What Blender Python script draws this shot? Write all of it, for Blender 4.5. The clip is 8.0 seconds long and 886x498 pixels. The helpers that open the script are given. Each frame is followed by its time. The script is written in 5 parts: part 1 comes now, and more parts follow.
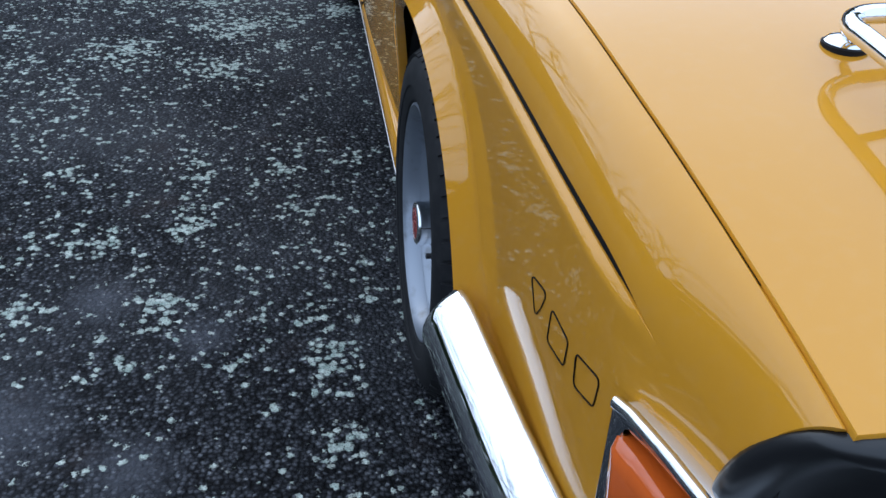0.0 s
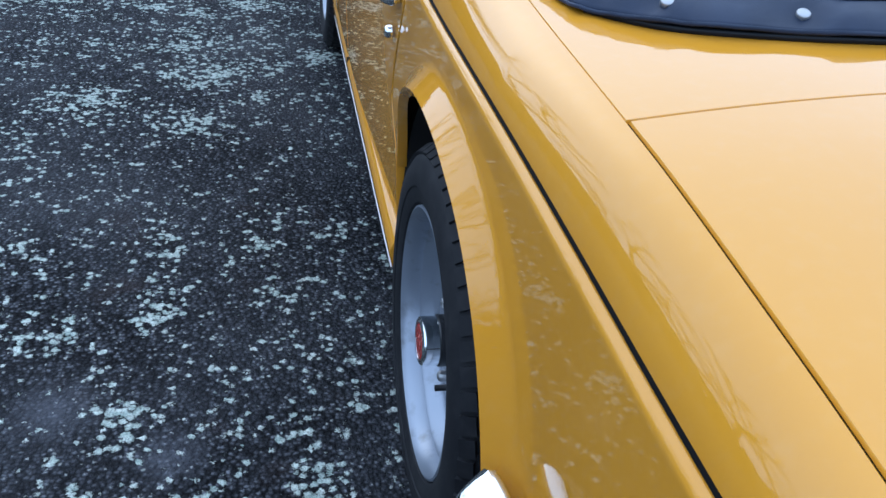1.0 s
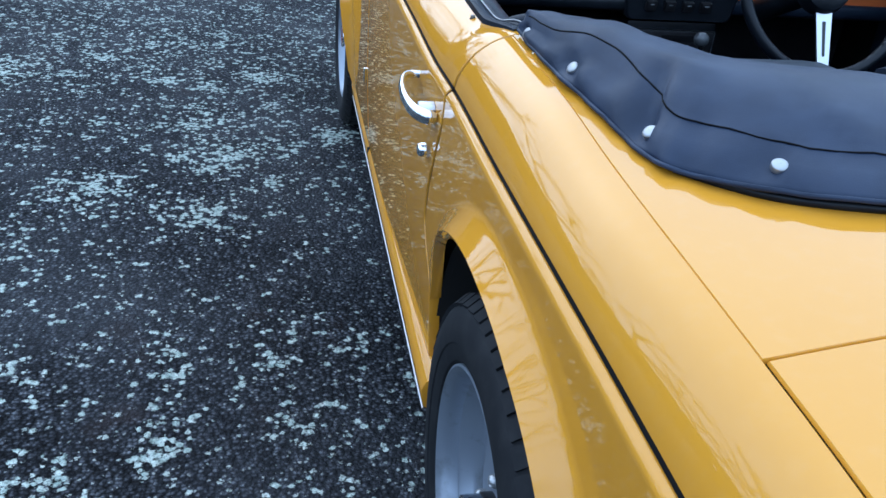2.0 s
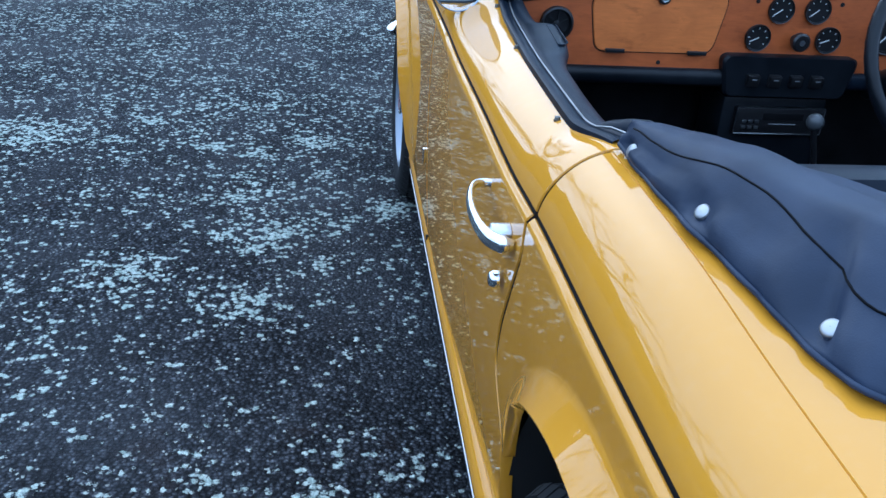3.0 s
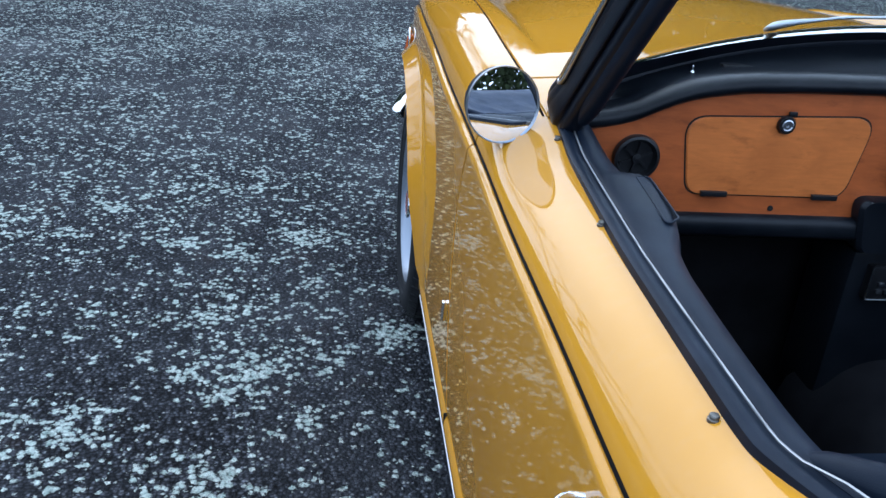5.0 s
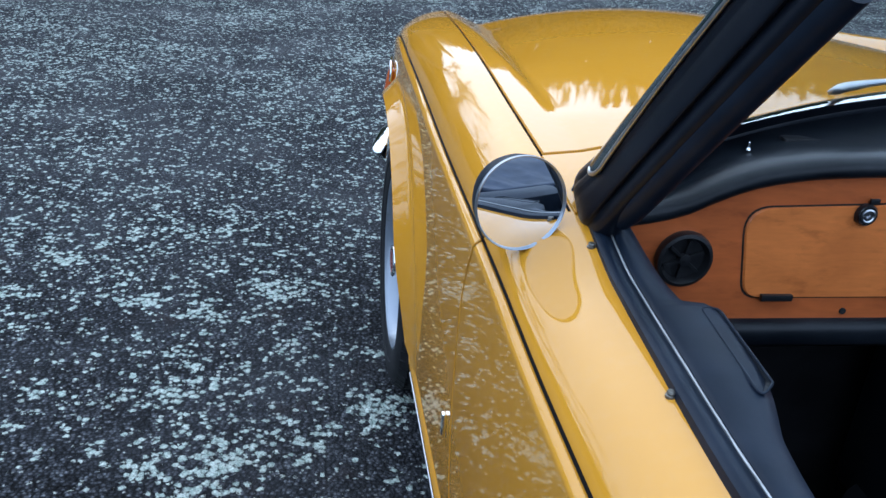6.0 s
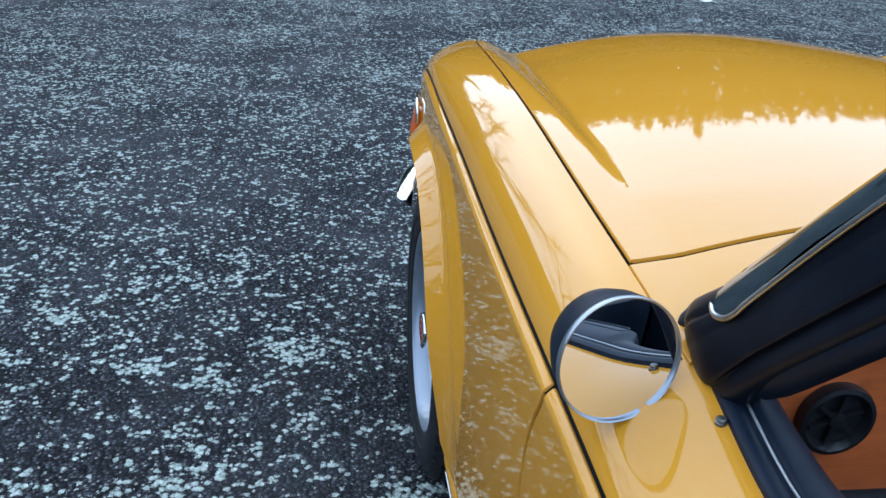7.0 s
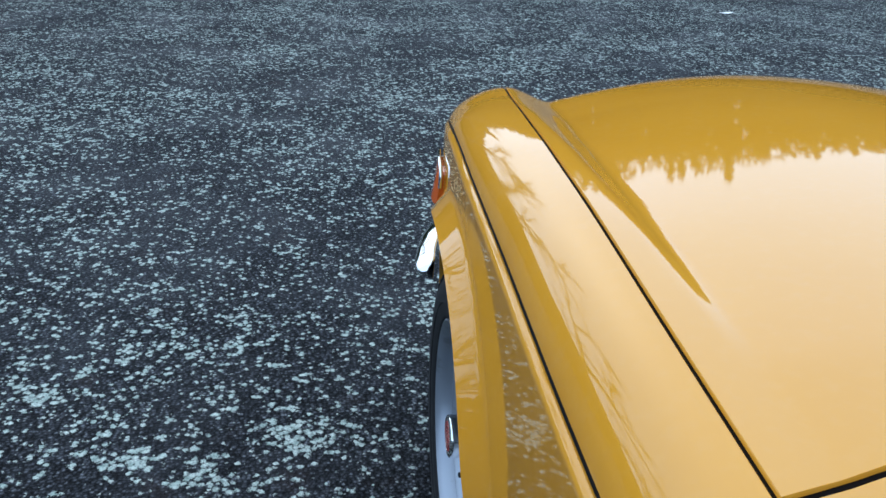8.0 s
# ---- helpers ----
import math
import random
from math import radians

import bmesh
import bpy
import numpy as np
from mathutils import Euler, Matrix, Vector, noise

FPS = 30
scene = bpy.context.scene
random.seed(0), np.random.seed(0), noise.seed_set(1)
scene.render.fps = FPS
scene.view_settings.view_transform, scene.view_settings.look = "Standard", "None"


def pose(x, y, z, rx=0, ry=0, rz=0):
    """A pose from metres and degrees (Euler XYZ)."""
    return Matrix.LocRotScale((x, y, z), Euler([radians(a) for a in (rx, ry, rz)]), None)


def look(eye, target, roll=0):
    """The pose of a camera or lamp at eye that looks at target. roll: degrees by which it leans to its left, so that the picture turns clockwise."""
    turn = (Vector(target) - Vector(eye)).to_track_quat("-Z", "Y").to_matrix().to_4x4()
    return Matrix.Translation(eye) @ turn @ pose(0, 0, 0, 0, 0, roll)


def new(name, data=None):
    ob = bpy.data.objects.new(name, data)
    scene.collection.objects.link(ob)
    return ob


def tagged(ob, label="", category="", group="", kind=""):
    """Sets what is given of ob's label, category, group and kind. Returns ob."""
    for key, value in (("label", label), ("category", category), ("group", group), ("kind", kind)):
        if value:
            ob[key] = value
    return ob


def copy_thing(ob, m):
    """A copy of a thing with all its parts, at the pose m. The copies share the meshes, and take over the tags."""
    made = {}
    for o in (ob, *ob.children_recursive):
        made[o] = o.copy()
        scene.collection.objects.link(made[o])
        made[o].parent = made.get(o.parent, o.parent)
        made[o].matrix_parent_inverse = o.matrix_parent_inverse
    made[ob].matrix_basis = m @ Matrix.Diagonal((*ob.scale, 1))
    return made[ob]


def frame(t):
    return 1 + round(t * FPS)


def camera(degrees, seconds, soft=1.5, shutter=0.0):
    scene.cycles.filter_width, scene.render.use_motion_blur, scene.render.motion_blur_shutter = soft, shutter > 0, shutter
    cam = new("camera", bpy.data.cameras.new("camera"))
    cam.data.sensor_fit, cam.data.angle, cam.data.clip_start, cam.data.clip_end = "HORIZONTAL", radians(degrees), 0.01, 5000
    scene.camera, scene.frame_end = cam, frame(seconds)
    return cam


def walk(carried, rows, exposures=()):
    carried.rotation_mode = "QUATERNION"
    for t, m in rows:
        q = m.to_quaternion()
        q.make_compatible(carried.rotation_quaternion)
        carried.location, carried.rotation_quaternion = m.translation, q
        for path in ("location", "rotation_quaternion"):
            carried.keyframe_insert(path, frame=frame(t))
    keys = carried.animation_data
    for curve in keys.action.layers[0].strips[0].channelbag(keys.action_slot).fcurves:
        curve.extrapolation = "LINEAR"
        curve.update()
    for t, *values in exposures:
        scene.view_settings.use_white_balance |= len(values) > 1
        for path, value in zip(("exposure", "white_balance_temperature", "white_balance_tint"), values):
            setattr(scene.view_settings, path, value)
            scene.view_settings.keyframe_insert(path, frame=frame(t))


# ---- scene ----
cam = camera(54.0, 8.0, soft=1.5)
PATH = [
    (0, (-0.852, -1.235, 1.094), (-0.545, 0.405, -0.011), 3.8),
    (0.5, (-0.871, -1.117, 1.102), (-0.521, 0.528, 0.018), 5.1),
    (1, (-0.884, -0.985, 1.116), (-0.497, 0.665, 0.055), 5.9),
    (1.5, (-0.889, -0.866, 1.137), (-0.497, 0.803, 0.107), 6.0),
    (2, (-0.896, -0.741, 1.155), (-0.525, 0.961, 0.173), 5.5),
    (2.2, (-0.892, -0.687, 1.157), (-0.546, 1.03, 0.191), 4.9),
    (3.3, (-0.873, -0.372, 1.162), (-0.657, 1.397, 0.255), 3.9),
    (3.5, (-0.87, -0.318, 1.163), (-0.671, 1.454, 0.26), 3.8),
    (4, (-0.866, -0.184, 1.162), (-0.684, 1.598, 0.273), 3.9),
    (4.5, (-0.868, -0.055, 1.158), (-0.664, 1.736, 0.293), 4.3),
    (5, (-0.873, 0.098, 1.167), (-0.616, 1.891, 0.321), 5.0),
    (5.2, (-0.873, 0.163, 1.172), (-0.595, 1.957, 0.333), 5.2),
    (6.3, (-0.873, 0.457, 1.197), (-0.561, 2.243, 0.353), 4.5),
    (6.5, (-0.871, 0.510, 1.194), (-0.569, 2.299, 0.355), 4.2),
    (7, (-0.870, 0.675, 1.201), (-0.603, 2.471, 0.363), 3.4),
    (7.5, (-0.862, 0.818, 1.223), (-0.624, 2.619, 0.385), 2.7),
    (8, (-0.871, 0.978, 1.228), (-0.623, 2.782, 0.4), 2.8),
]
walk(cam, [(t, look(eye, target, roll)) for t, eye, target, roll in PATH],
     exposures=[(0, .96, 5550, 6), (0.5, 1.2, 5170, 6), (1.0, 1.26, 5120, 6), (2.0, 1.38, 4950, 3), (3.3, 1.4, 4710, 3), (4.0, 1.40, 4900, 5), (4.5, 1.40, 5260, 6), (6.5, 1.36, 5270, 4), (7.5, 1.24, 5240, 3), (8, 1.13, 5330, 1)])

# ---------------------------------------------------------------- world and light
SUN_ELEV, SUN_ROT = radians(32), radians(350)
world = bpy.data.worlds.new("sky")
scene.world = world
world.use_nodes = True
wt = world.node_tree
wt.nodes.clear()
w_out = wt.nodes.new("ShaderNodeOutputWorld")
w_bg = wt.nodes.new("ShaderNodeBackground")
w_sky = wt.nodes.new("ShaderNodeTexSky")
w_sky.sky_type, w_sky.sun_disc = "NISHITA", False
w_sky.sun_elevation, w_sky.sun_rotation = SUN_ELEV, SUN_ROT
w_sky.air_density, w_sky.dust_density, w_sky.ozone_density = 1.0, 4.0, 1.0
w_mix = wt.nodes.new("ShaderNodeMix")
w_mix.data_type = "RGBA"
w_mix.inputs[0].default_value = 0.85
w_mix.inputs[7].default_value = (9.2, 10.2, 12.0, 1)      # thick cloud
wt.links.new(w_sky.outputs[0], w_mix.inputs[6])
wt.links.new(w_mix.outputs[2], w_bg.inputs[0])
w_bg.inputs[1].default_value = 0.078
wt.links.new(w_bg.outputs[0], w_out.inputs[0])

sun = new("sun", bpy.data.lights.new("sun", "SUN"))
sun.data.energy, sun.data.angle, sun.data.color = 0.4, radians(140), (1.0, 0.96, 0.90)
sun.matrix_world = look((-4, 20, 13), (0, 1, 0))


# ---------------------------------------------------------------- helpers for shapes
XC = 0.05          # the car's middle plane


def tab(pairs):
    """A smooth function through (y, value) pairs."""
    xs = [p[0] for p in pairs]
    ys = [p[1] for p in pairs]
    n = len(xs)
    d = [(ys[i + 1] - ys[i]) / (xs[i + 1] - xs[i]) for i in range(n - 1)]
    m = [d[0]] + [0 if d[i] * d[i - 1] <= 0 else 2 * d[i] * d[i - 1] / (d[i] + d[i - 1]) for i in range(1, n - 1)] + [d[-1]]

    def f(x):
        if x <= xs[0]:
            return ys[0] + m[0] * (x - xs[0])
        if x >= xs[-1]:
            return ys[-1] + m[-1] * (x - xs[-1])
        i = max(k for k in range(n - 1) if xs[k] <= x)
        h = xs[i + 1] - xs[i]
        s = (x - xs[i]) / h
        return (ys[i] * (1 + 2 * s) * (1 - s) ** 2 + m[i] * h * s * (1 - s) ** 2
                + ys[i + 1] * s * s * (3 - 2 * s) + m[i + 1] * h * s * s * (s - 1))
    return f


def step(v):
    v = min(1.0, max(0.0, v))
    return v * v * (3 - 2 * v)


def lin(a, b, n):
    return [a + (b - a) * i / (n - 1) for i in range(n)]


def link_mesh(name, verts, faces, mat, parent=None, label="", sharp=38, smooth=True):
    me = bpy.data.meshes.new(name)
    me.from_pydata([tuple(v) for v in verts], [], faces)
    me.materials.append(mat)
    if smooth:
        me.polygons.foreach_set("use_smooth", [True] * len(me.polygons))
        me.set_sharp_from_angle(angle=radians(sharp))
    me.update()
    ob = new(name, me)
    ob.parent = parent
    if label:
        tagged(ob, label=label)
    return ob


def part(name, bm, mat, parent, label="", sharp=38):
    """One mesh object out of a bmesh."""
    bmesh.ops.recalc_face_normals(bm, faces=bm.faces)
    me = bpy.data.meshes.new(name)
    bm.to_mesh(me)
    bm.free()
    me.materials.append(mat)
    me.polygons.foreach_set("use_smooth", [True] * len(me.polygons))
    me.set_sharp_from_angle(angle=radians(sharp))
    ob = new(name, me)
    ob.parent = parent
    if label:
        tagged(ob, label=label)
    return ob


def grid_faces(nr, nc, off=0, flip=False):
    out = []
    for i in range(nr - 1):
        for j in range(nc - 1):
            a = off + i * nc + j
            q = (a, a + 1, a + nc + 1, a + nc)
            out.append(q[::-1] if flip else q)
    return out


def panel_data(P, depth=0.016, inside=None):
    """Sheet metal: a grid of points with its edges turned in, away from the outer face."""
    nr, nc = len(P), len(P[0])
    V = [Vector(p) for row in P for p in row]
    facing = 0.0
    for f in grid_faces(nr, nc):
        n = (V[f[1]] - V[f[0]]).cross(V[f[2]] - V[f[0]])
        facing += n.dot(V[f[0]] - (inside or Vector((XC, V[f[0]].y, 0.42))))
    flip = facing < 0
    F = grid_faces(nr, nc, 0, flip)
    N = [Vector((0, 0, 0)) for _ in V]
    for f in F:
        n = (V[f[1]] - V[f[0]]).cross(V[f[2]] - V[f[0]]) + (V[f[2]] - V[f[0]]).cross(V[f[3]] - V[f[0]])
        for k in f:
            N[k] += n
    ring = [j for j in range(nc)] + [i * nc + nc - 1 for i in range(1, nr)] + \
           [(nr - 1) * nc + j for j in range(nc - 2, -1, -1)] + [i * nc for i in range(nr - 2, 0, -1)]
    mid = len(ring)
    base = len(V)
    for k, i in enumerate(ring):
        n = N[i].normalized() if N[i].length else Vector((0, 0, 1))
        a, b = V[ring[k - 1]], V[ring[(k + 1) % mid]]
        t = (b - a).normalized()
        out = t.cross(n) if not flip else n.cross(t)
        V.append(V[i] - n * 0.0016 + out * 0.0012)
    for k, i in enumerate(ring):
        n = N[i].normalized() if N[i].length else Vector((0, 0, 1))
        V.append(V[base + k] - n * depth)
    for lvl in (0, 1):
        for k in range(mid):
            k2 = (k + 1) % mid
            a, b = (ring[k], ring[k2]) if lvl == 0 else (base + k, base + k2)
            c, d = base + lvl * mid + k2, base + lvl * mid + k
            q = (b, a, d, c)
            F.append(q[::-1] if flip else q)
    return V, F


def panel(name, P, mat, parent, label="", depth=0.016, inside=None, sharp=50):
    V, F = panel_data(P, depth, inside)
    return link_mesh(name, V, F, mat, parent, label, sharp)


def mirrored(P):
    return [[(2 * XC - p[0], p[1], p[2]) for p in row] for row in P]


def tube_data(pts, rad, n=10, closed=False, off=0, caps=True):
    pts = [Vector(p) for p in pts]
    m = len(pts)
    rads = rad if isinstance(rad, (list, tuple)) else [rad] * m
    V, F = [], []
    up = None
    for i, p in enumerate(pts):
        a = pts[i - 1] if (i or closed) else p
        b = pts[(i + 1) % m] if (i < m - 1 or closed) else p
        t = (b - a).normalized()
        if up is None:
            up = t.orthogonal().normalized()
        up = (up - t * up.dot(t)).normalized()
        sd = t.cross(up)
        for k in range(n):
            g = 2 * math.pi * k / n
            V.append(p + (up * math.cos(g) + sd * math.sin(g)) * rads[i])
    for i in range(m if closed else m - 1):
        for k in range(n):
            a, b = off + i * n + k, off + i * n + (k + 1) % n
            c, d = off + ((i + 1) % m) * n + (k + 1) % n, off + ((i + 1) % m) * n + k
            F.append((a, d, c, b)[::-1])
    if caps and not closed:
        F.append(tuple(off + k for k in range(n))[::-1])
        F.append(tuple(off + (m - 1) * n + k for k in range(n)))
    return V, F


def tube(name, pts, rad, mat, parent, label="", n=10, closed=False):
    V, F = tube_data(pts, rad, n, closed)
    return link_mesh(name, V, F, mat, parent, label, 60)


def spline(pts, n, closed=False):
    """n points along a smooth curve through pts."""
    pts = [Vector(p) for p in pts]
    m = len(pts)
    out = []
    for i in range(n):
        u = i / (n if closed else n - 1) * (m if closed else m - 1)
        k = min(int(u), m - 1 if closed else m - 2)
        s = u - k
        g = lambda j: pts[j % m] if closed else pts[min(max(j, 0), m - 1)]
        a, b, c, d = g(k - 1), g(k), g(k + 1), g(k + 2)
        out.append(0.5 * (2 * b + (c - a) * s + (2 * a - 5 * b + 4 * c - d) * s * s + (3 * b - a - 3 * c + d) * s ** 3))
    return out


def lathe(name, prof, m, mat, parent, label="", n=48, sharp=40, capped=False):
    """Turned shape: (radius, height) pairs round the z axis of pose m."""
    V, F = [], []
    for r, h in prof:
        for k in range(n):
            g = 2 * math.pi * k / n
            V.append(m @ Vector((r * math.cos(g), r * math.sin(g), h)))
    for i in range(len(prof) - 1):
        for k in range(n):
            k2 = (k + 1) % n
            F.append((i * n + k, i * n + k2, (i + 1) * n + k2, (i + 1) * n + k))
    if capped:
        F.append(tuple(range(n))[::-1])
        F.append(tuple((len(prof) - 1) * n + k for k in range(n)))
    return link_mesh(name, V, F, mat, parent, label, sharp)


def slab(name, outline, m, thick, mat, parent, label="", bevel=0.0015):
    """A plate: a flat outline in the xy plane of m, raised by thick along z, edges eased."""
    n = len(outline)
    cx_ = sum(p[0] for p in outline) / n
    cy_ = sum(p[1] for p in outline) / n
    V, F = [], []
    for h, ins in ((0, 0), (thick - bevel, 0), (thick, bevel)):
        for x, y in outline:
            d = math.hypot(x - cx_, y - cy_) or 1
            V.append(m @ Vector((x - (x - cx_) / d * ins, y - (y - cy_) / d * ins, h)))
    for i in range(2):
        for k in range(n):
            k2 = (k + 1) % n
            F.append((i * n + k, i * n + k2, (i + 1) * n + k2, (i + 1) * n + k))
    F.append(tuple(2 * n + k for k in range(n)))
    F.append(tuple(range(n))[::-1])
    return link_mesh(name, V, F, mat, parent, label, 30)


def rounded(pts, r, seg=6):
    """A polygon with its corners rounded by r (one radius or one for each corner)."""
    out = []
    n = len(pts)
    for i in range(n):
        p, a, b = Vector(pts[i]), Vector(pts[i - 1]), Vector(pts[(i + 1) % n])
        rr = r[i] if isinstance(r, (list, tuple)) else r
        u, v = (a - p).normalized(), (b - p).normalized()
        ang = math.acos(max(-1, min(1, u.dot(v))))
        t = min(rr / math.tan(ang / 2), (a - p).length * 0.49, (b - p).length * 0.49)
        p0, p1 = p + u * t, p + v * t
        for k in range(seg + 1):
            s = k / seg
            out.append(tuple((1 - s) ** 2 * p0 + 2 * s * (1 - s) * p + s * s * p1))
    return out


def ball_bm(bm, c, r, flat=1.0, seg=12):
    bmesh.ops.create_uvsphere(bm, u_segments=seg, v_segments=max(6, seg // 2), radius=r,
                              matrix=Matrix.Translation(c) @ Matrix.Diagonal((1, 1, flat, 1)))


def box_bm(bm, c, s, rot=None, bevel=0.0):
    m = Matrix.Translation(c) @ (rot or Matrix.Identity(4)) @ Matrix.Diagonal((*s, 1))
    got = bmesh.ops.create_cube(bm, size=1.0, matrix=m)
    if bevel:
        es = list({e for v in got["verts"] for e in v.link_edges})
        bmesh.ops.bevel(bm, geom=es, offset=bevel, segments=2, profile=0.6, affect="EDGES")


def box(name, c, s, mat, parent, label="", rot=None, bevel=0.003):
    bm = bmesh.new()
    box_bm(bm, c, s, rot, bevel)
    return part(name, bm, mat, parent, label)


# ---------------------------------------------------------------- materials
def material(name, base, rough=0.5, metal=0.0, coat=0.0, coat_rough=0.03, spec=0.5, ior=1.5):
    mt = bpy.data.materials.new(name)
    mt.use_nodes = True
    b = mt.node_tree.nodes["Principled BSDF"]
    b.inputs["Base Color"].default_value = (*base, 1)
    b.inputs["Roughness"].default_value = rough
    b.inputs["Metallic"].default_value = metal
    b.inputs["Coat Weight"].default_value = coat
    b.inputs["Coat Roughness"].default_value = coat_rough
    b.inputs["Specular IOR Level"].default_value = spec
    b.inputs["IOR"].default_value = ior
    return mt


def node(mt, kind, **inputs):
    n = mt.node_tree.nodes.new(kind)
    for k, v in inputs.items():
        n.inputs[k.replace("_", " ")].default_value = v
    return n


def wire(mt, a, b):
    mt.node_tree.links.new(a, b)


def coords(mt, scale=(1, 1, 1)):
    g = node(mt, "ShaderNodeNewGeometry")
    mp = node(mt, "ShaderNodeMapping")
    mp.inputs["Scale"].default_value = scale
    wire(mt, g.outputs["Position"], mp.inputs["Vector"])
    return mp.outputs["Vector"]


def ramp(mt, src, stops):
    r = node(mt, "ShaderNodeValToRGB")
    el = r.color_ramp.elements
    while len(el) < len(stops):
        el.new(0.5)
    for e, (p, c) in zip(el, stops):
        e.position = p
        e.color = (*c, 1) if isinstance(c, (list, tuple)) else (c, c, c, 1)
    wire(mt, src, r.inputs[0])
    return r.outputs[0]


def noise_tex(mt, vec, scale, detail=3.0, rough=0.55, dist=0.0):
    n = node(mt, "ShaderNodeTexNoise", Scale=scale, Detail=detail, Roughness=rough, Distortion=dist)
    wire(mt, vec, n.inputs["Vector"])
    return n.outputs["Fac"]


def voronoi(mt, vec, scale, feature="F1", rnd=1.0):
    n = node(mt, "ShaderNodeTexVoronoi", Scale=scale, Randomness=rnd)
    n.feature = feature
    wire(mt, vec, n.inputs["Vector"])
    return n


def math_node(mt, op, a, b=None, clamp=False):
    n = node(mt, "ShaderNodeMath")
    n.operation = op
    n.use_clamp = clamp
    for i, v in enumerate((a, b)):
        if v is None:
            continue
        if isinstance(v, (int, float)):
            n.inputs[i].default_value = v
        else:
            wire(mt, v, n.inputs[i])
    return n.outputs[0]


def mix_col(mt, fac, a, b, kind="MIX"):
    n = node(mt, "ShaderNodeMix")
    n.data_type, n.blend_type = "RGBA", kind
    for i, v in ((0, fac), (6, a), (7, b)):
        if isinstance(v, (int, float)):
            n.inputs[i].default_value = v
        elif isinstance(v, (tuple, list)):
            n.inputs[i].default_value = (*v, 1)
        else:
            wire(mt, v, n.inputs[i])
    return n.outputs[2]


def bump(mt, height, strength, dist=0.002, into=None):
    n = node(mt, "ShaderNodeBump", Strength=strength, Distance=dist)
    wire(mt, height, n.inputs["Height"])
    b = mt.node_tree.nodes["Principled BSDF"]
    wire(mt, n.outputs[0], b.inputs["Normal"])
    return n


def shader(mt):
    return mt.node_tree.nodes["Principled BSDF"]


def paint_material():
    mt = material("ochre_paint", (0.50, 0.235, 0.022), rough=0.5, coat=1.0, coat_rough=0.035, spec=0.0)
    v = coords(mt)
    big = noise_tex(mt, v, 3.0, 3)
    fine = noise_tex(mt, v, 60.0, 4)
    c = mix_col(mt, ramp(mt, big, [(0.3, 0.0), (0.7, 1.0)]), (0.543, 0.246, 0.015), (0.561, 0.260, 0.020))
    dust = math_node(mt, "MULTIPLY", ramp(mt, fine, [(0.5, 0.0), (0.8, 1.0)]), 0.05)
    c = mix_col(mt, dust, c, (0.62, 0.45, 0.24))
    wire(mt, c, shader(mt).inputs["Base Color"])
    shader(mt).inputs["Coat IOR"].default_value = 1.52
    cr = math_node(mt, "MULTIPLY", fine, 0.07)
    wire(mt, cr, shader(mt).inputs["Coat Roughness"])
    orange_peel = noise_tex(mt, v, 420.0, 1)
    bp = node(mt, "ShaderNodeBump", Strength=0.012, Distance=0.0004)
    wire(mt, orange_peel, bp.inputs["Height"])
    wire(mt, bp.outputs[0], shader(mt).inputs["Coat Normal"])
    return mt


# thick crusts of lichen on the tarmac: x, y, radius
CRUSTS = [(-1.43, 1.64, .11), (-.90, .78, .045), (-.80, .01, .07), (-.80, -.18, .055), (-1.43, .22, .045), (-1.18, .05, .032),
          (-1.11, .52, .04), (-1.08, 1.84, .10), (-1.16, .22, .055), (-1.11, 1.48, .09), (-1.28, .47, .042), (-1.44, .82, .04),
          (-1.96, 2.67, .16), (-.70, 2.05, .07), (-1.21, 2.12, .05), (-.91, 1.68, .034), (-1.48, 2.16, .045), (-1.20, 1.86, .04),
          (-.64, 2.26, .05), (-1.15, 2.51, .05), (-1.55, 2.82, .05), (-.95, 2.66, .08), (-1.30, 2.57, .045)]

# pale patches where the tarmac is worn smooth: x, y, radius
WORN = [(-1.38, -.10, .13), (-1.15, -.21, .09), (-1.27, .25, .08), (-1.06, .12, .07), (-1.42, -.36, .12)]


def flat_voronoi(mt, vec, scale):
    n = voronoi(mt, vec, scale)
    n.voronoi_dimensions = "2D"
    return n


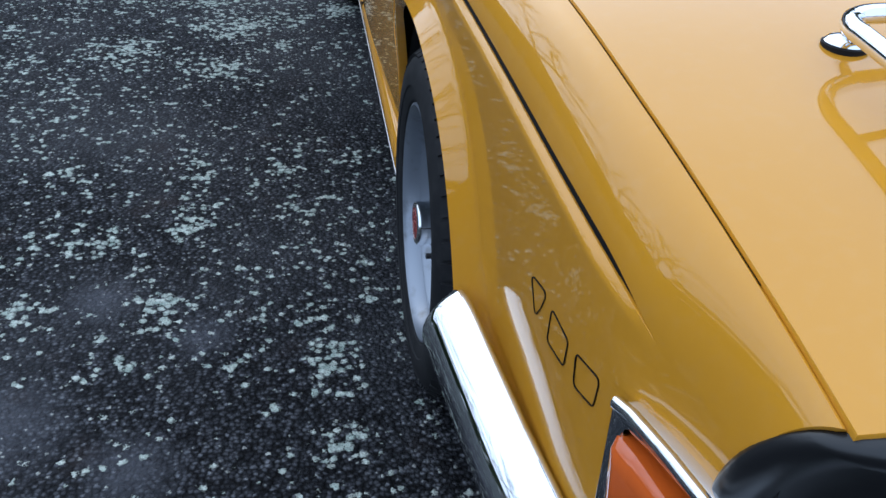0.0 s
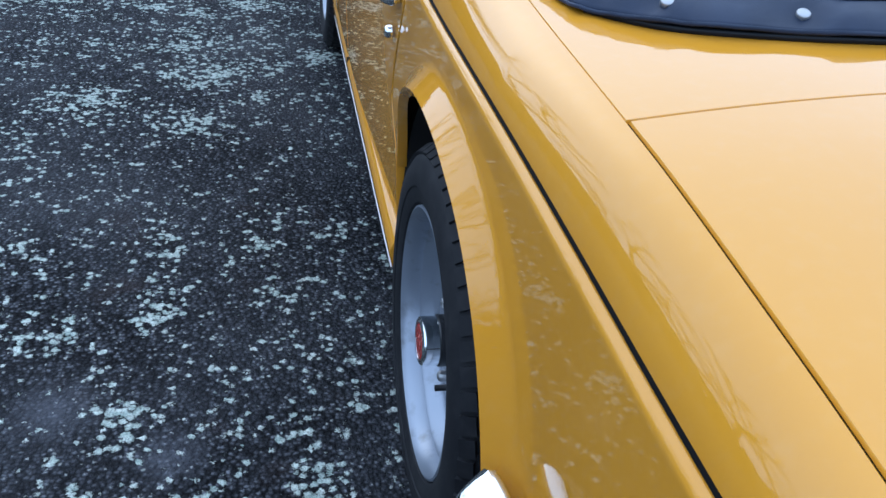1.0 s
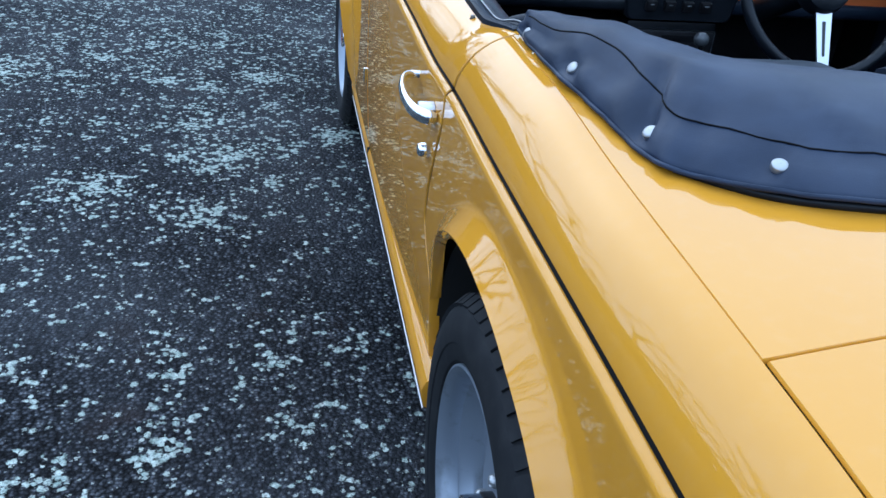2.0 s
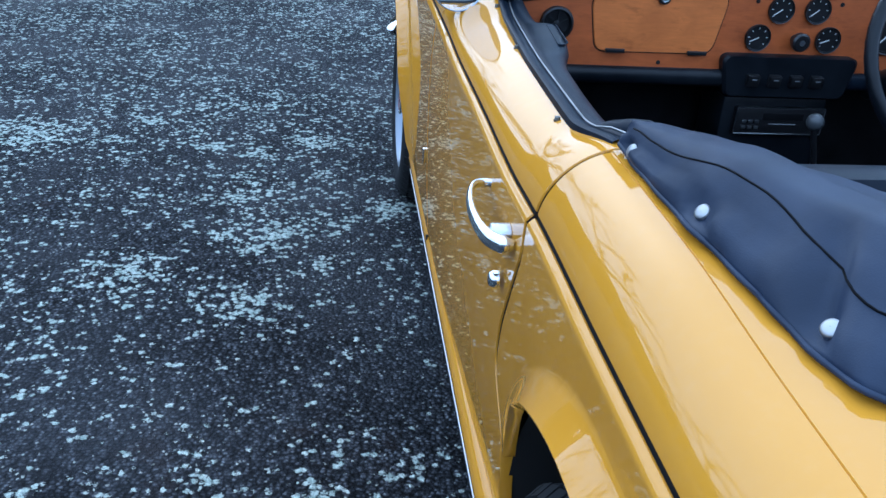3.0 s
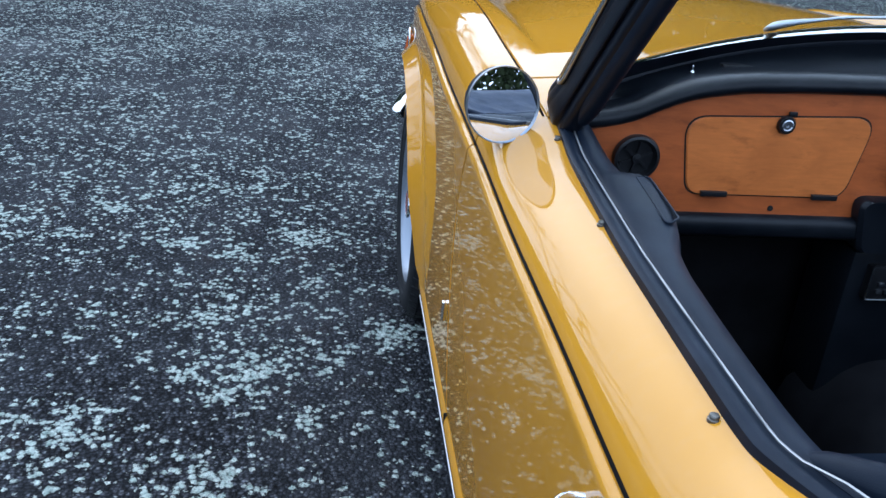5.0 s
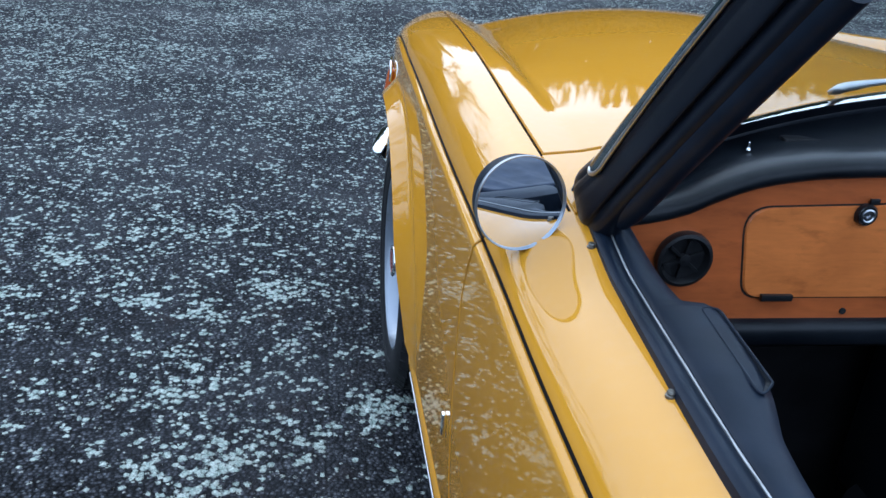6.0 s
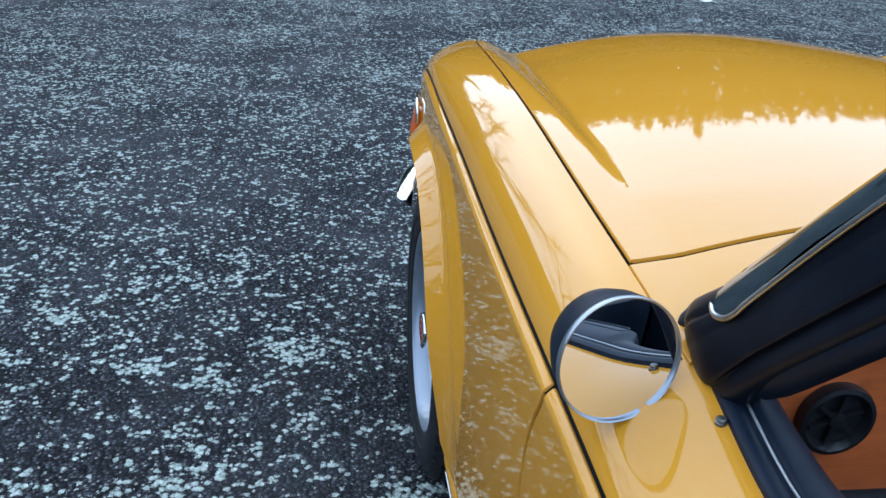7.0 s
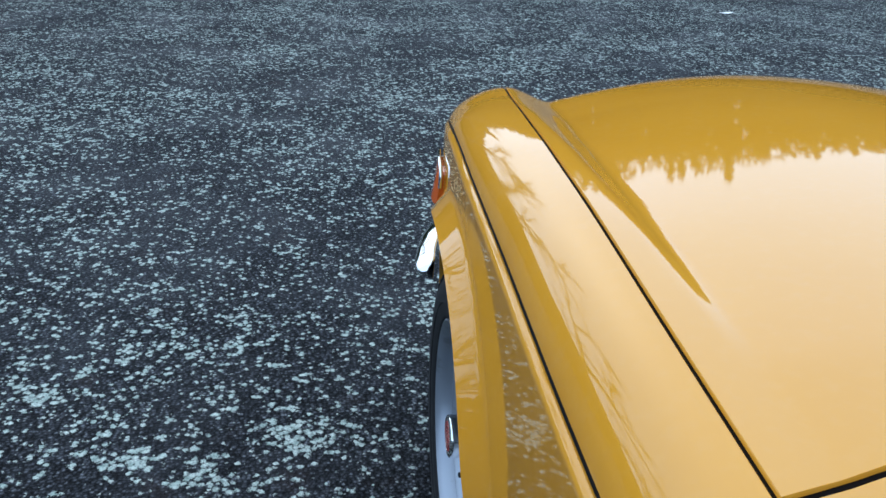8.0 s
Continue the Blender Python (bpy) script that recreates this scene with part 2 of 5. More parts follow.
def asphalt_material():
    """Rolled chippings; lichen grows chip by chip, thickly where its crusts have spread."""
    mt = material("asphalt_with_lichen", (0.03, 0.03, 0.035), rough=0.85, spec=0.12)
    v = coords(mt)
    warp = node(mt, "ShaderNodeTexNoise", Scale=160.0, Detail=2.0)
    wire(mt, v, warp.inputs["Vector"])
    vm = node(mt, "ShaderNodeVectorMath")
    vm.operation = "MULTIPLY_ADD"
    vm.inputs[1].default_value = (0.008, 0.008, 0.0)
    wire(mt, warp.outputs["Color"], vm.inputs[0])
    wire(mt, v, vm.inputs[2])
    wv = vm.outputs[0]
    # chippings of the tarmac
    chip = flat_voronoi(mt, wv, 120.0)
    chip_col = ramp(mt, chip.outputs["Color"], [(0.0, (0.006, 0.0058, 0.0066)), (0.45, (0.0270, 0.0280, 0.0325)),
                                                  (0.75, (0.092, 0.094, 0.104)), (1.0, (0.26, 0.27, 0.29))])
    # shade in the crevices round each chip, multiplied into the colour
    crevice_shade = ramp(mt, chip.outputs["Distance"], [(0.15, 1.0), (0.62, 0.12)])
    stone = mix_col(mt, 1.0, chip_col, crevice_shade, "MULTIPLY")
    # broad worn, greyer areas and a few rusty ones
    wear = noise_tex(mt, v, 1.7, 4, 0.6)
    stone = mix_col(mt, math_node(mt, "MULTIPLY", ramp(mt, wear, [(0.45, 0.0), (0.75, 1.0)]), 0.40), stone, (0.048, 0.050, 0.058))
    pale = None
    for x, y, r in WORN:
        d = node(mt, "ShaderNodeVectorMath")
        d.operation = "DISTANCE"
        wire(mt, v, d.inputs[0])
        d.inputs[1].default_value = (x, y, 0)
        k = math_node(mt, "SUBTRACT", 1.0, math_node(mt, "DIVIDE", d.outputs["Value"], r * 1.3))
        pale = k if pale is None else math_node(mt, "MAXIMUM", pale, k)
    pale = math_node(mt, "MULTIPLY", math_node(mt, "ADD", pale, math_node(mt, "SUBTRACT", noise_tex(mt, v, 40.0, 3, 0.6), 0.65)), 1.3, True)
    stone = mix_col(mt, math_node(mt, "MULTIPLY", pale, 0.50), stone, (0.115, 0.118, 0.135))
    rust = noise_tex(mt, v, 7.0, 2, 0.5)
    stone = mix_col(mt, math_node(mt, "MULTIPLY", ramp(mt, rust, [(0.62, 0.0), (0.78, 1.0)]), 0.35), stone, (0.035, 0.022, 0.018))

    def crust_level(pos):
        """How thickly lichen grows round a chip."""
        broad = noise_tex(mt, pos, 1.2, 2, 0.5)
        clump = noise_tex(mt, pos, 7.5, 3, 0.6)
        knot = noise_tex(mt, pos, 27.0, 2, 0.6)
        lv = math_node(mt, "ADD", math_node(mt, "MULTIPLY", math_node(mt, "SUBTRACT", broad, 0.5), 0.65),
                       math_node(mt, "MULTIPLY", math_node(mt, "SUBTRACT", clump, 0.5), 1.05))
        lv = math_node(mt, "ADD", lv, math_node(mt, "MULTIPLY", math_node(mt, "SUBTRACT", knot, 0.5), 1.7))
        bud = noise_tex(mt, pos, 42.0, 2, 0.6)
        lv = math_node(mt, "ADD", lv, math_node(mt, "MULTIPLY", math_node(mt, "SUBTRACT", bud, 0.5), 1.6))
        far = node(mt, "ShaderNodeSeparateXYZ")
        wire(mt, pos, far.inputs[0])
        drift = math_node(mt, "MULTIPLY", math_node(mt, "MULTIPLY", math_node(mt, "ADD", far.outputs[1], 0.4), 0.26, True), 0.155)
        lv = math_node(mt, "ADD", lv, drift)
        near = None
        for x, y, r in CRUSTS:
            d = node(mt, "ShaderNodeVectorMath")
            d.operation = "DISTANCE"
            wire(mt, pos, d.inputs[0])
            d.inputs[1].default_value = (x, y, 0)
            k = math_node(mt, "SUBTRACT", 1.0, math_node(mt, "DIVIDE", d.outputs["Value"], r * 1.5))
            near = k if near is None else math_node(mt, "MAXIMUM", near, k)
        near = math_node(mt, "MULTIPLY", near, 0.54)
        return math_node(mt, "ADD", lv, math_node(mt, "MAXIMUM", near, 0.0))

    lc = flat_voronoi(mt, wv, 74.0)
    level = crust_level(lc.outputs["Position"])
    sp = node(mt, "ShaderNodeSeparateColor")
    wire(mt, lc.outputs["Color"], sp.inputs[0])
    r = math_node(mt, "MULTIPLY", math_node(mt, "SUBTRACT", math_node(mt, "ADD", level, -0.01), math_node(mt, "MULTIPLY", sp.outputs[0], 0.5)), 3.0)
    r = math_node(mt, "MINIMUM", r, 0.74)
    frill = noise_tex(mt, v, 270.0, 2, 0.6)
    r = math_node(mt, "ADD", r, math_node(mt, "MULTIPLY", math_node(mt, "SUBTRACT", frill, 0.5), 1.5))
    mask = math_node(mt, "MULTIPLY", math_node(mt, "SUBTRACT", r, lc.outputs["Distance"]), 6.0, True)
    # fine specks of young lichen on single chips
    sp2 = node(mt, "ShaderNodeSeparateColor")
    wire(mt, chip.outputs["Color"], sp2.inputs[0])
    speck = math_node(mt, "MULTIPLY", math_node(mt, "SUBTRACT", math_node(mt, "MULTIPLY", math_node(mt, "SUBTRACT", sp2.outputs[1], 0.93), 7.0), chip.outputs["Distance"]), 6.0, True)
    mask = math_node(mt, "MAXIMUM", mask, math_node(mt, "MULTIPLY", speck, 0.75))
    tone = noise_tex(mt, v, 55.0, 3)
    young = mix_col(mt, sp.outputs[1], (0.46, 0.465, 0.41), (0.76, 0.765, 0.69))
    old = ramp(mt, tone, [(0.3, (0.31, 0.385, 0.335)), (0.5, (0.49, 0.55, 0.485)), (0.70, (0.69, 0.735, 0.66))])
    lich = mix_col(mt, math_node(mt, "MULTIPLY", math_node(mt, "ADD", level, 0.05), 2.2, True), young, old)
    grain = ramp(mt, noise_tex(mt, v, 300.0, 2, 0.7), [(0.32, 0.50), (0.52, 1.0)])
    lich = mix_col(mt, 1.0, lich, grain, "MULTIPLY")
    lobes = ramp(mt, lc.outputs["Distance"], [(0.35, 1.0), (0.65, 0.60)])
    lich = mix_col(mt, 1.0, lich, lobes, "MULTIPLY")
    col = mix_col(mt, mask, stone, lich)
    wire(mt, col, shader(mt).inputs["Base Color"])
    wire(mt, ramp(mt, wear, [(0.4, 0.92), (0.72, 0.55)]), shader(mt).inputs["Roughness"])
    dome = ramp(mt, chip.outputs["Distance"], [(0.0, 1.0), (0.8, 0.0)])
    h = math_node(mt, "ADD", math_node(mt, "ADD", math_node(mt, "MULTIPLY", dome, 0.6), math_node(mt, "MULTIPLY", noise_tex(mt, v, 150.0, 3, 0.65), 0.8)), math_node(mt, "MULTIPLY", mask, 0.5))
    bump(mt, h, 1.0, 0.009)
    return mt


def vinyl_material(name, base, grain=900.0, rough=0.5, spec=0.13):
    mt = material(name, base, rough=rough, spec=spec)
    v = coords(mt)
    g = noise_tex(mt, v, grain, 2)
    big = noise_tex(mt, v, 12.0, 3)
    c = mix_col(mt, ramp(mt, big, [(0.35, 0.0), (0.7, 1.0)]), base, tuple(min(1, k * 1.5 + 0.004) for k in base))
    wire(mt, c, shader(mt).inputs["Base Color"])
    h = math_node(mt, "ADD", math_node(mt, "MULTIPLY", g, 0.3), big)
    bump(mt, h, 0.25, 0.002)
    return mt


def wood_material(name="walnut_veneer", dark=(0.15, 0.034, 0.008), light=(0.41, 0.102, 0.023)):
    mt = material(name, light, rough=0.38, coat=0.25, coat_rough=0.25)
    v = coords(mt, (7, 1, 22))
    n = noise_tex(mt, v, 1.6, 6, 0.62, 1.2)
    v2 = coords(mt, (30, 1, 260))
    fine = noise_tex(mt, v2, 1.0, 3)
    c = ramp(mt, n, [(0.15, tuple(.4 * a + .6 * b for a, b in zip(dark, light))), (0.5, light), (0.8, tuple(k * 1.2 for k in light))])
    blot = noise_tex(mt, coords(mt), 14.0, 3)
    c = mix_col(mt, math_node(mt, "MULTIPLY", ramp(mt, blot, [(0.45, 0.0), (0.75, 1.0)]), 0.35), c, dark)
    c = mix_col(mt, math_node(mt, "MULTIPLY", ramp(mt, fine, [(0.4, 0.0), (0.8, 1.0)]), 0.22), c, dark)
    stain = noise_tex(mt, coords(mt, (22, 1, 60)), 1.0, 4, 0.6)
    c = mix_col(mt, math_node(mt, "MULTIPLY", ramp(mt, stain, [(0.56, 0.0), (0.72, 1.0)]), 0.45), c, tuple(k * 0.8 for k in dark))
    wire(mt, c, shader(mt).inputs["Base Color"])
    return mt


def rubber_material():
    mt = material("tyre_rubber", (0.016, 0.016, 0.018), rough=0.72, spec=0.25)
    v = coords(mt)
    d = noise_tex(mt, v, 35.0, 4)
    c = mix_col(mt, ramp(mt, d, [(0.45, 0.0), (0.8, 1.0)]), (0.008, 0.0084, 0.010), (0.020, 0.020, 0.021))
    wire(mt, c, shader(mt).inputs["Base Color"])
    bump(mt, d, 0.2, 0.001)
    return mt


def silver_material():
    mt = material("silver_wheel_paint", (0.40, 0.43, 0.48), rough=0.36, metal=0.55, coat=0.3, coat_rough=0.15)
    v = coords(mt)
    d = noise_tex(mt, v, 25.0, 5)
    c = mix_col(mt, ramp(mt, d, [(0.55, 0.0), (0.8, 1.0)]), (0.25, 0.275, 0.32), (0.13, 0.13, 0.13))
    wire(mt, c, shader(mt).inputs["Base Color"])
    return mt


PAINT = paint_material()
ASPHALT = asphalt_material()
COVER = vinyl_material("navy_black_vinyl", (0.0105, 0.0165, 0.034), 700.0, 0.50, 0.26)
TRIM = vinyl_material("black_vinyl_trim", (0.005, 0.0085, 0.016), 1100.0, 0.44)
PAD = vinyl_material("black_padded_vinyl", (0.0028, 0.0040, 0.0062), 900.0, 0.36, 0.22)
WOOD = wood_material()
WOOD_LID = wood_material("walnut_lid_veneer", (0.26, 0.066, 0.012), (0.58, 0.172, 0.036))
RUBBER = rubber_material()
SILVER = silver_material()
CHROME = material("chrome", (0.80, 0.82, 0.84), rough=0.05, metal=1.0)
STEEL = material("brushed_steel", (0.55, 0.56, 0.58), rough=0.28, metal=1.0)
BLACK = material("black_plastic", (0.008, 0.008, 0.009), rough=0.35)
STUD = material("dull_stud", (0.38, 0.38, 0.38), rough=0.42, metal=0.9)
PILLAR = vinyl_material("black_pillar_vinyl", (0.0035, 0.005, 0.009), 1100.0, 0.33)
DARK = material("dark_underbody", (0.006, 0.006, 0.006), rough=0.9)
LINE = material("black_coachline", (0.004, 0.004, 0.005), rough=0.7, spec=0.1)
# next: flat black standing in for shade between body panels
GAP_SHADE = material("black_gap_shade", (0.006, 0.004, 0.003), rough=0.9, spec=0.05)
BEZEL = material("dull_mirror_rim", (0.33, 0.35, 0.38), rough=0.3, metal=0.85)
RED = material("red_enamel", (0.42, 0.03, 0.02), rough=0.25, coat=0.6)
AMBER = material("amber_lens", (0.55, 0.10, 0.012), rough=0.12, coat=0.8)
GLOSS = material("dark_glass_edge", (0.02, 0.03, 0.035), rough=0.04, spec=0.8)
KNOB = material("grey_knob", (0.05, 0.055, 0.06), rough=0.35)
PEG = material("tarnished_peg", (0.16, 0.15, 0.13), rough=0.4, metal=0.8)
MARK = material("dim_grey_marking", (0.22, 0.23, 0.24), rough=0.6)
WHITE = material("white_marking", (0.75, 0.75, 0.72), rough=0.5)
CARPET = vinyl_material("black_carpet", (0.005, 0.005, 0.006), 500.0, 0.95)
MIRROR = material("mirror_glass", (0.86, 0.88, 0.90), rough=0.0, metal=1.0)
GLASS = material("windscreen_glass", (0.95, 0.98, 0.97), rough=0.0, ior=1.45)
shader(GLASS).inputs["Transmission Weight"].default_value = 1.0

# ---------------------------------------------------------------- ground
def make_ground():
    ys = [-400, -120, -40, -15] + lin(-6, 14, 30) + [30, 80, 250, 900]
    xs = [-500, -120, -40, -15] + lin(-7, 9, 26) + [25, 70, 200, 500]
    P = [[(x, y, 0.004 * noise.noise((x * 0.7, y * 0.7, 0)) - 0.002 if abs(x) < 10 and -6 < y < 14 else -0.002) for x in xs] for y in ys]
    V = [p for r in P for p in r]
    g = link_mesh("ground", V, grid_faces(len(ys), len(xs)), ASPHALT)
    return tagged(g, label="dark grey tarmac speckled all over with pale green lichen", category="ground", kind="structure")


ground = make_ground()

# ---------------------------------------------------------------- the car's lines
car = new("sports_car")
car.location = (0, 0, 0)
tagged(car, label="ochre yellow two-seater roadster parked on lichen-flecked tarmac", category="car")

# height and half-breadth of the coachline, and of the seam between wing and lids
c_x0 = tab([(-1.0, -.568), (-.92, -.580), (-.75, -.597), (-.4, -.614), (0, -.634), (.43, -.651), (.8, -.660), (1.22, -.667),
           (1.7, -.668), (2.2, -.664), (2.5, -.654), (2.66, -.642), (2.77, -.627), (2.86, -.588)])
c_z0 = tab([(-1.0, .655), (-.75, .682), (-.53, .694), (-.2, .714), (.14, .729), (.43, .742), (.54, .740), (.78, .749), (1.0, .754), (1.23, .765),
           (1.6, .768), (1.95, .776), (2.3, .773), (2.49, .762), (2.63, .740), (2.77, .708), (2.86, .640)])


def out_tail(y):
    """The coachline stands further out, and higher, towards the tail than the panel below it."""
    return 0.0155 * min(1.0, max(0.0, (.40 - y) / .50)) * step((y + .96) / .32)


c_x = lambda y: c_x0(y) - out_tail(y)
c_z = lambda y: c_z0(y) + 1.62 * out_tail(y)
s_x = tab([(-1.0, -.548), (-.94, -.550), (-.3, -.569), (.45, -.572), (1.2, -.581), (1.4, -.584), (1.8, -.578), (2.2, -.562),
           (2.5, -.542), (2.77, -.516), (2.86, -.505)])
s_z = tab([(-1.0, .722), (-.92, .744), (-.76, .770), (-.6, .790), (-.35, .810), (0, .817), (.2, .826), (.45, .824), (.56, .812),
           (1.1, .816), (1.25, .836), (1.4, .848), (1.65, .854), (1.85, .857), (2.15, .847), (2.4, .828), (2.62, .803), (2.77, .783), (2.86, .700)])

# wheel arches: middle y, half length, foot z, height, squareness
REAR = (0.037, 0.398, 0.30, 0.363, 2.3)
FRONT = (2.258, 0.412, 0.30, 0.368, 2.2)


def arch_gap(a, y, z):
    """Distance outside the arch's edge, roughly."""
    y0, hw, z0, h, p = a
    p -= 0.22 * step((y - y0) / 0.25) * (y0 < 1)
    dz = max(0.0, z - z0)
    f = (abs((y - y0) / hw) ** p + (dz / h) ** p) ** (1 / p)
    return (f - 1) * 0.37


def flare(y, z):
    """How far the wheel arches stand out: below the ledge the panel hollows, then turns out to the lip."""
    off = 0.0
    for k, a in enumerate((REAR, FRONT)):
        d = arch_gap(a, y, z)
        if d > 0.30 or d < -0.12:
            continue
        th = math.degrees(math.atan2(z - a[2], y - a[0]))
        if th < -90:
            th += 360
        if k == 0:
            amp = step((th - 8) / 60)
            lip = 0.030
            if y < a[0] and z < 0.60:
                d = min(d, z - 0.40)
                lip -= 0.014 * step((a[0] - 0.40 - y) / 0.12)
        else:
            amp = step((th - 24) / 50)
            lip = 0.034 * (1 - 0.55 * step((th - 150) / 35))
        wide = 0.038 if k == 0 else 0.042
        s = min(1.0, max(0.0, d / wide))
        g = 1 - 1.18 * s if s < .7 else .59 * (1 - s) ** 2 / .3
        off += amp * lip * g
    return off


def tail(p):
    """The tail is rounded in plan: its corners lie further forward."""
    x, y, z = p
    if y < -0.74:
        e = min(1.0, max(0.0, (-0.54 - x) / 0.075))
        y += 0.105 * e ** 1.2 * min(1.0, (-0.74 - y) / 0.185)
    return (x, y, z)


def ledge(y):
    """The ledge under the coachline runs out before the tail."""
    return step((y + 0.80) / 0.13)


def side_point(y, z):
    c, zc = c_x(y), c_z(y)
    d = zc - z
    s = min(1.2, d / (zc - 0.24))
    out = 0.0078 * ledge(y) * math.sin(min(1.0, d / 0.010) * math.pi / 2) + 0.004 * (1 - ledge(y)) * min(1.0, d / 0.05) + 0.014 * s - 0.028 * s * s
    out *= 1.0 if y < 2.6 else max(0.2, 1 - (y - 2.6) / 0.3)
    return tail((c - out - flare(y, z), y, z))


def shoulder(y, n=14, inner=None):
    """From the coachline up and over to the seam."""
    a = (c_x(y) + 0.0035 * ledge(y), c_z(y) + 0.0046 * ledge(y))
    d = (s_x(y), s_z(y)) if inner is None else inner[:2]
    h = d[1] - a[1]
    w = d[0] - a[0]
    b = (a[0] + 0.06 * w, a[1] + 0.42 * h)
    c = (a[0] + 0.46 * w, d[1] - 0.10 * h)
    out = []
    for i in range(n):
        s = i / (n - 1)
        q = [(1 - s) ** 3, 3 * s * (1 - s) ** 2, 3 * s * s * (1 - s), s ** 3]
        out.append(tail((sum(k * p[0] for k, p in zip(q, (a, b, c, d))), y, sum(k * p[1] for k, p in zip(q, (a, b, c, d))))))
    if inner is not None and len(inner) > 2:
        out += [(d[0] + (inner[2] - d[0]) * i / 4, y, d[1] + .0004 * i) for i in (1, 2, 3, 4)]
    return out


def low_edge(y, plain):
    """Bottom of the side: plain height, or the wheel arch."""
    z = plain
    for y0, hw, z0, h, p in (REAR, FRONT):
        if abs(y - y0) < hw:
            p -= 0.22 * step((y - y0) / 0.25) * (y0 < 1)
            z = max(z, z0 + h * (1 - abs((y - y0) / hw) ** p) ** (1 / p))
    return z


def arch_ys(a, n=64):
    return [a[0] - a[1] * math.cos(math.pi * i / n) for i in range(n + 1)]


# the door's shut lines lean and curve below the coachline
rear_bend = tab([(.20, 0), (.27, .0), (.39, .0), (.42, .012), (.45, .043), (.475, .065), (.50, .075), (.55, .066), (.60, .044), (.65, .020), (.70, .000), (.742, 0), (.9, 0)])
front_bend = tab([(.20, .02), (.27, .03), (.45, .042), (.60, .040), (.66, .036), (.71, .022), (.76, 0), (.9, 0)])


def bend(y, z, zb):
    if abs(y - DOOR_A) < .13:
        w = 1 - (y - DOOR_A) / .13 if y > DOOR_A else max(0.0, 1 - (DOOR_A - y) / .06) * max(step((z - zb) / .10), step((y - .414) / .010))
        return w * rear_bend(z)
    if abs(y - DOOR_B) < .2:
        return (1 - abs(y - DOOR_B) / .2) * front_bend(z)
    return 0.0


def side_column(y, zb, rows=46):
    zc = c_z(y)
    near = [0.0, .0015, .003, .005, .0075, .010, .014, .022, .034]
    zs = [zc - k for k in near] + lin(zc - .046, zb, rows - len(near))
    return [side_point(y + bend(y, z, zb), min(z, c_z(y + bend(y, z, zb)) - (zc - z))) if z > zc - .05 else side_point(y + bend(y, z, zb), z) for z in zs]


def columns(a, b, extra=(), n=40):
    ys = sorted(set([round(v, 5) for v in lin(a, b, n)] + [round(v, 5) for v in extra if a < v < b]))
    keep = [ys[0]]
    for v in ys[1:]:
        if v - keep[-1] > 0.0004:
            keep.append(v)
    return keep


def both_sides(name, P, label, depth=0.016):
    out = []
    for k, Q in enumerate((P, mirrored(P))):
        out.append(panel(name, Q, PAINT, car, label if k == 0 else "", depth))
    return out


def wing_panels(name, a, b, arch, plain, label, inner=None, n=44):
    ys = columns(a, b, arch_ys(arch) if arch else arch_ys(REAR), n)
    low = []
    for y in ys:
        zb = low_edge(y, plain(y))
        low.append(side_column(y, zb))
    up = [shoulder(y, inner=inner(y) if inner else None) for y in ys]
    lo = both_sides(name + "_side", low, label)
    hi = both_sides(name + "_top", up, label)
    # black line in the groove between them
    for k in (0, 1):
        rib = []
        for y in ys:
            x0, z0, g = c_x(y), c_z(y), ledge(y)
            rib.append([tail((x0 + a * g + (1 - g) * .004, y, z0 + c * g - (1 - g) * .002)) for a, c in ((-.0004, -.0002), (.0030, -.0012), (.0052, .002), (.0036, .0052))])
        if k:
            rib = mirrored(rib)
        V = [p for r in rib for p in r]
        link_mesh("coachline", V, grid_faces(len(ys), 4, 0, k == 0), LINE, lo[k], "thin black coachline")
    return lo, hi


def shade_ring(y, inner, zb, w=0.007):
    """Black strip for the shade between two panels, along the section at y."""
    sect = side_column(y, zb)[::-1] + shoulder(y, inner=inner)
    pts = [(x, z) for x, _, z in sect]
    n = len(pts)
    for k in (0, 1):
        P = []
        for i, (x, z) in enumerate(pts):
            a, b_ = pts[max(0, i - 1)], pts[min(n - 1, i + 1)]
            t = Vector((b_[0] - a[0], b_[1] - a[1])).normalized()
            q = (x + t.y * 0.0024, z - t.x * 0.0024)
            P.append([((2 * XC - q[0]) if k else q[0], sect[i][1] + s * w, q[1]) for s in (-1, 1)])
        link_mesh("gap_shade_strip", [p for r in P for p in r], grid_faces(n, 2), GAP_SHADE, car, "", 60)


DOOR_A, DOOR_B = 0.430, 1.315
GAP = 0.0056
door_top = lambda y: (-0.566 + 0.004 * step((y - .5) / .2), s_z(y), -0.549 - 0.009 * step((y - .455) / .09))
rear_low = tab([(-1.0, .40), (-.9, .385), (-.6, .365), (-.345, .36)])
rear_wing, rear_top = wing_panels("rear_wing", -0.925, DOOR_A - GAP, REAR, lambda y: 0.262 if y > 0 else rear_low(y), "ochre rear wing with a flared wheel arch")
door, door_cap = wing_panels("door", DOOR_A + GAP, DOOR_B - GAP * .7, None, lambda y: 0.262, "ochre passenger door, closed", inner=door_top, n=60)
front_wing, front_top = wing_panels("front_wing", DOOR_B + GAP * .7, 2.86, FRONT, lambda y: 0.262 if y < 2.3 else 0.36, "ochre front wing with a flared wheel arch")

shade_ring(DOOR_A, door_top(DOOR_A), .40)
shade_ring(DOOR_B, None, .262)

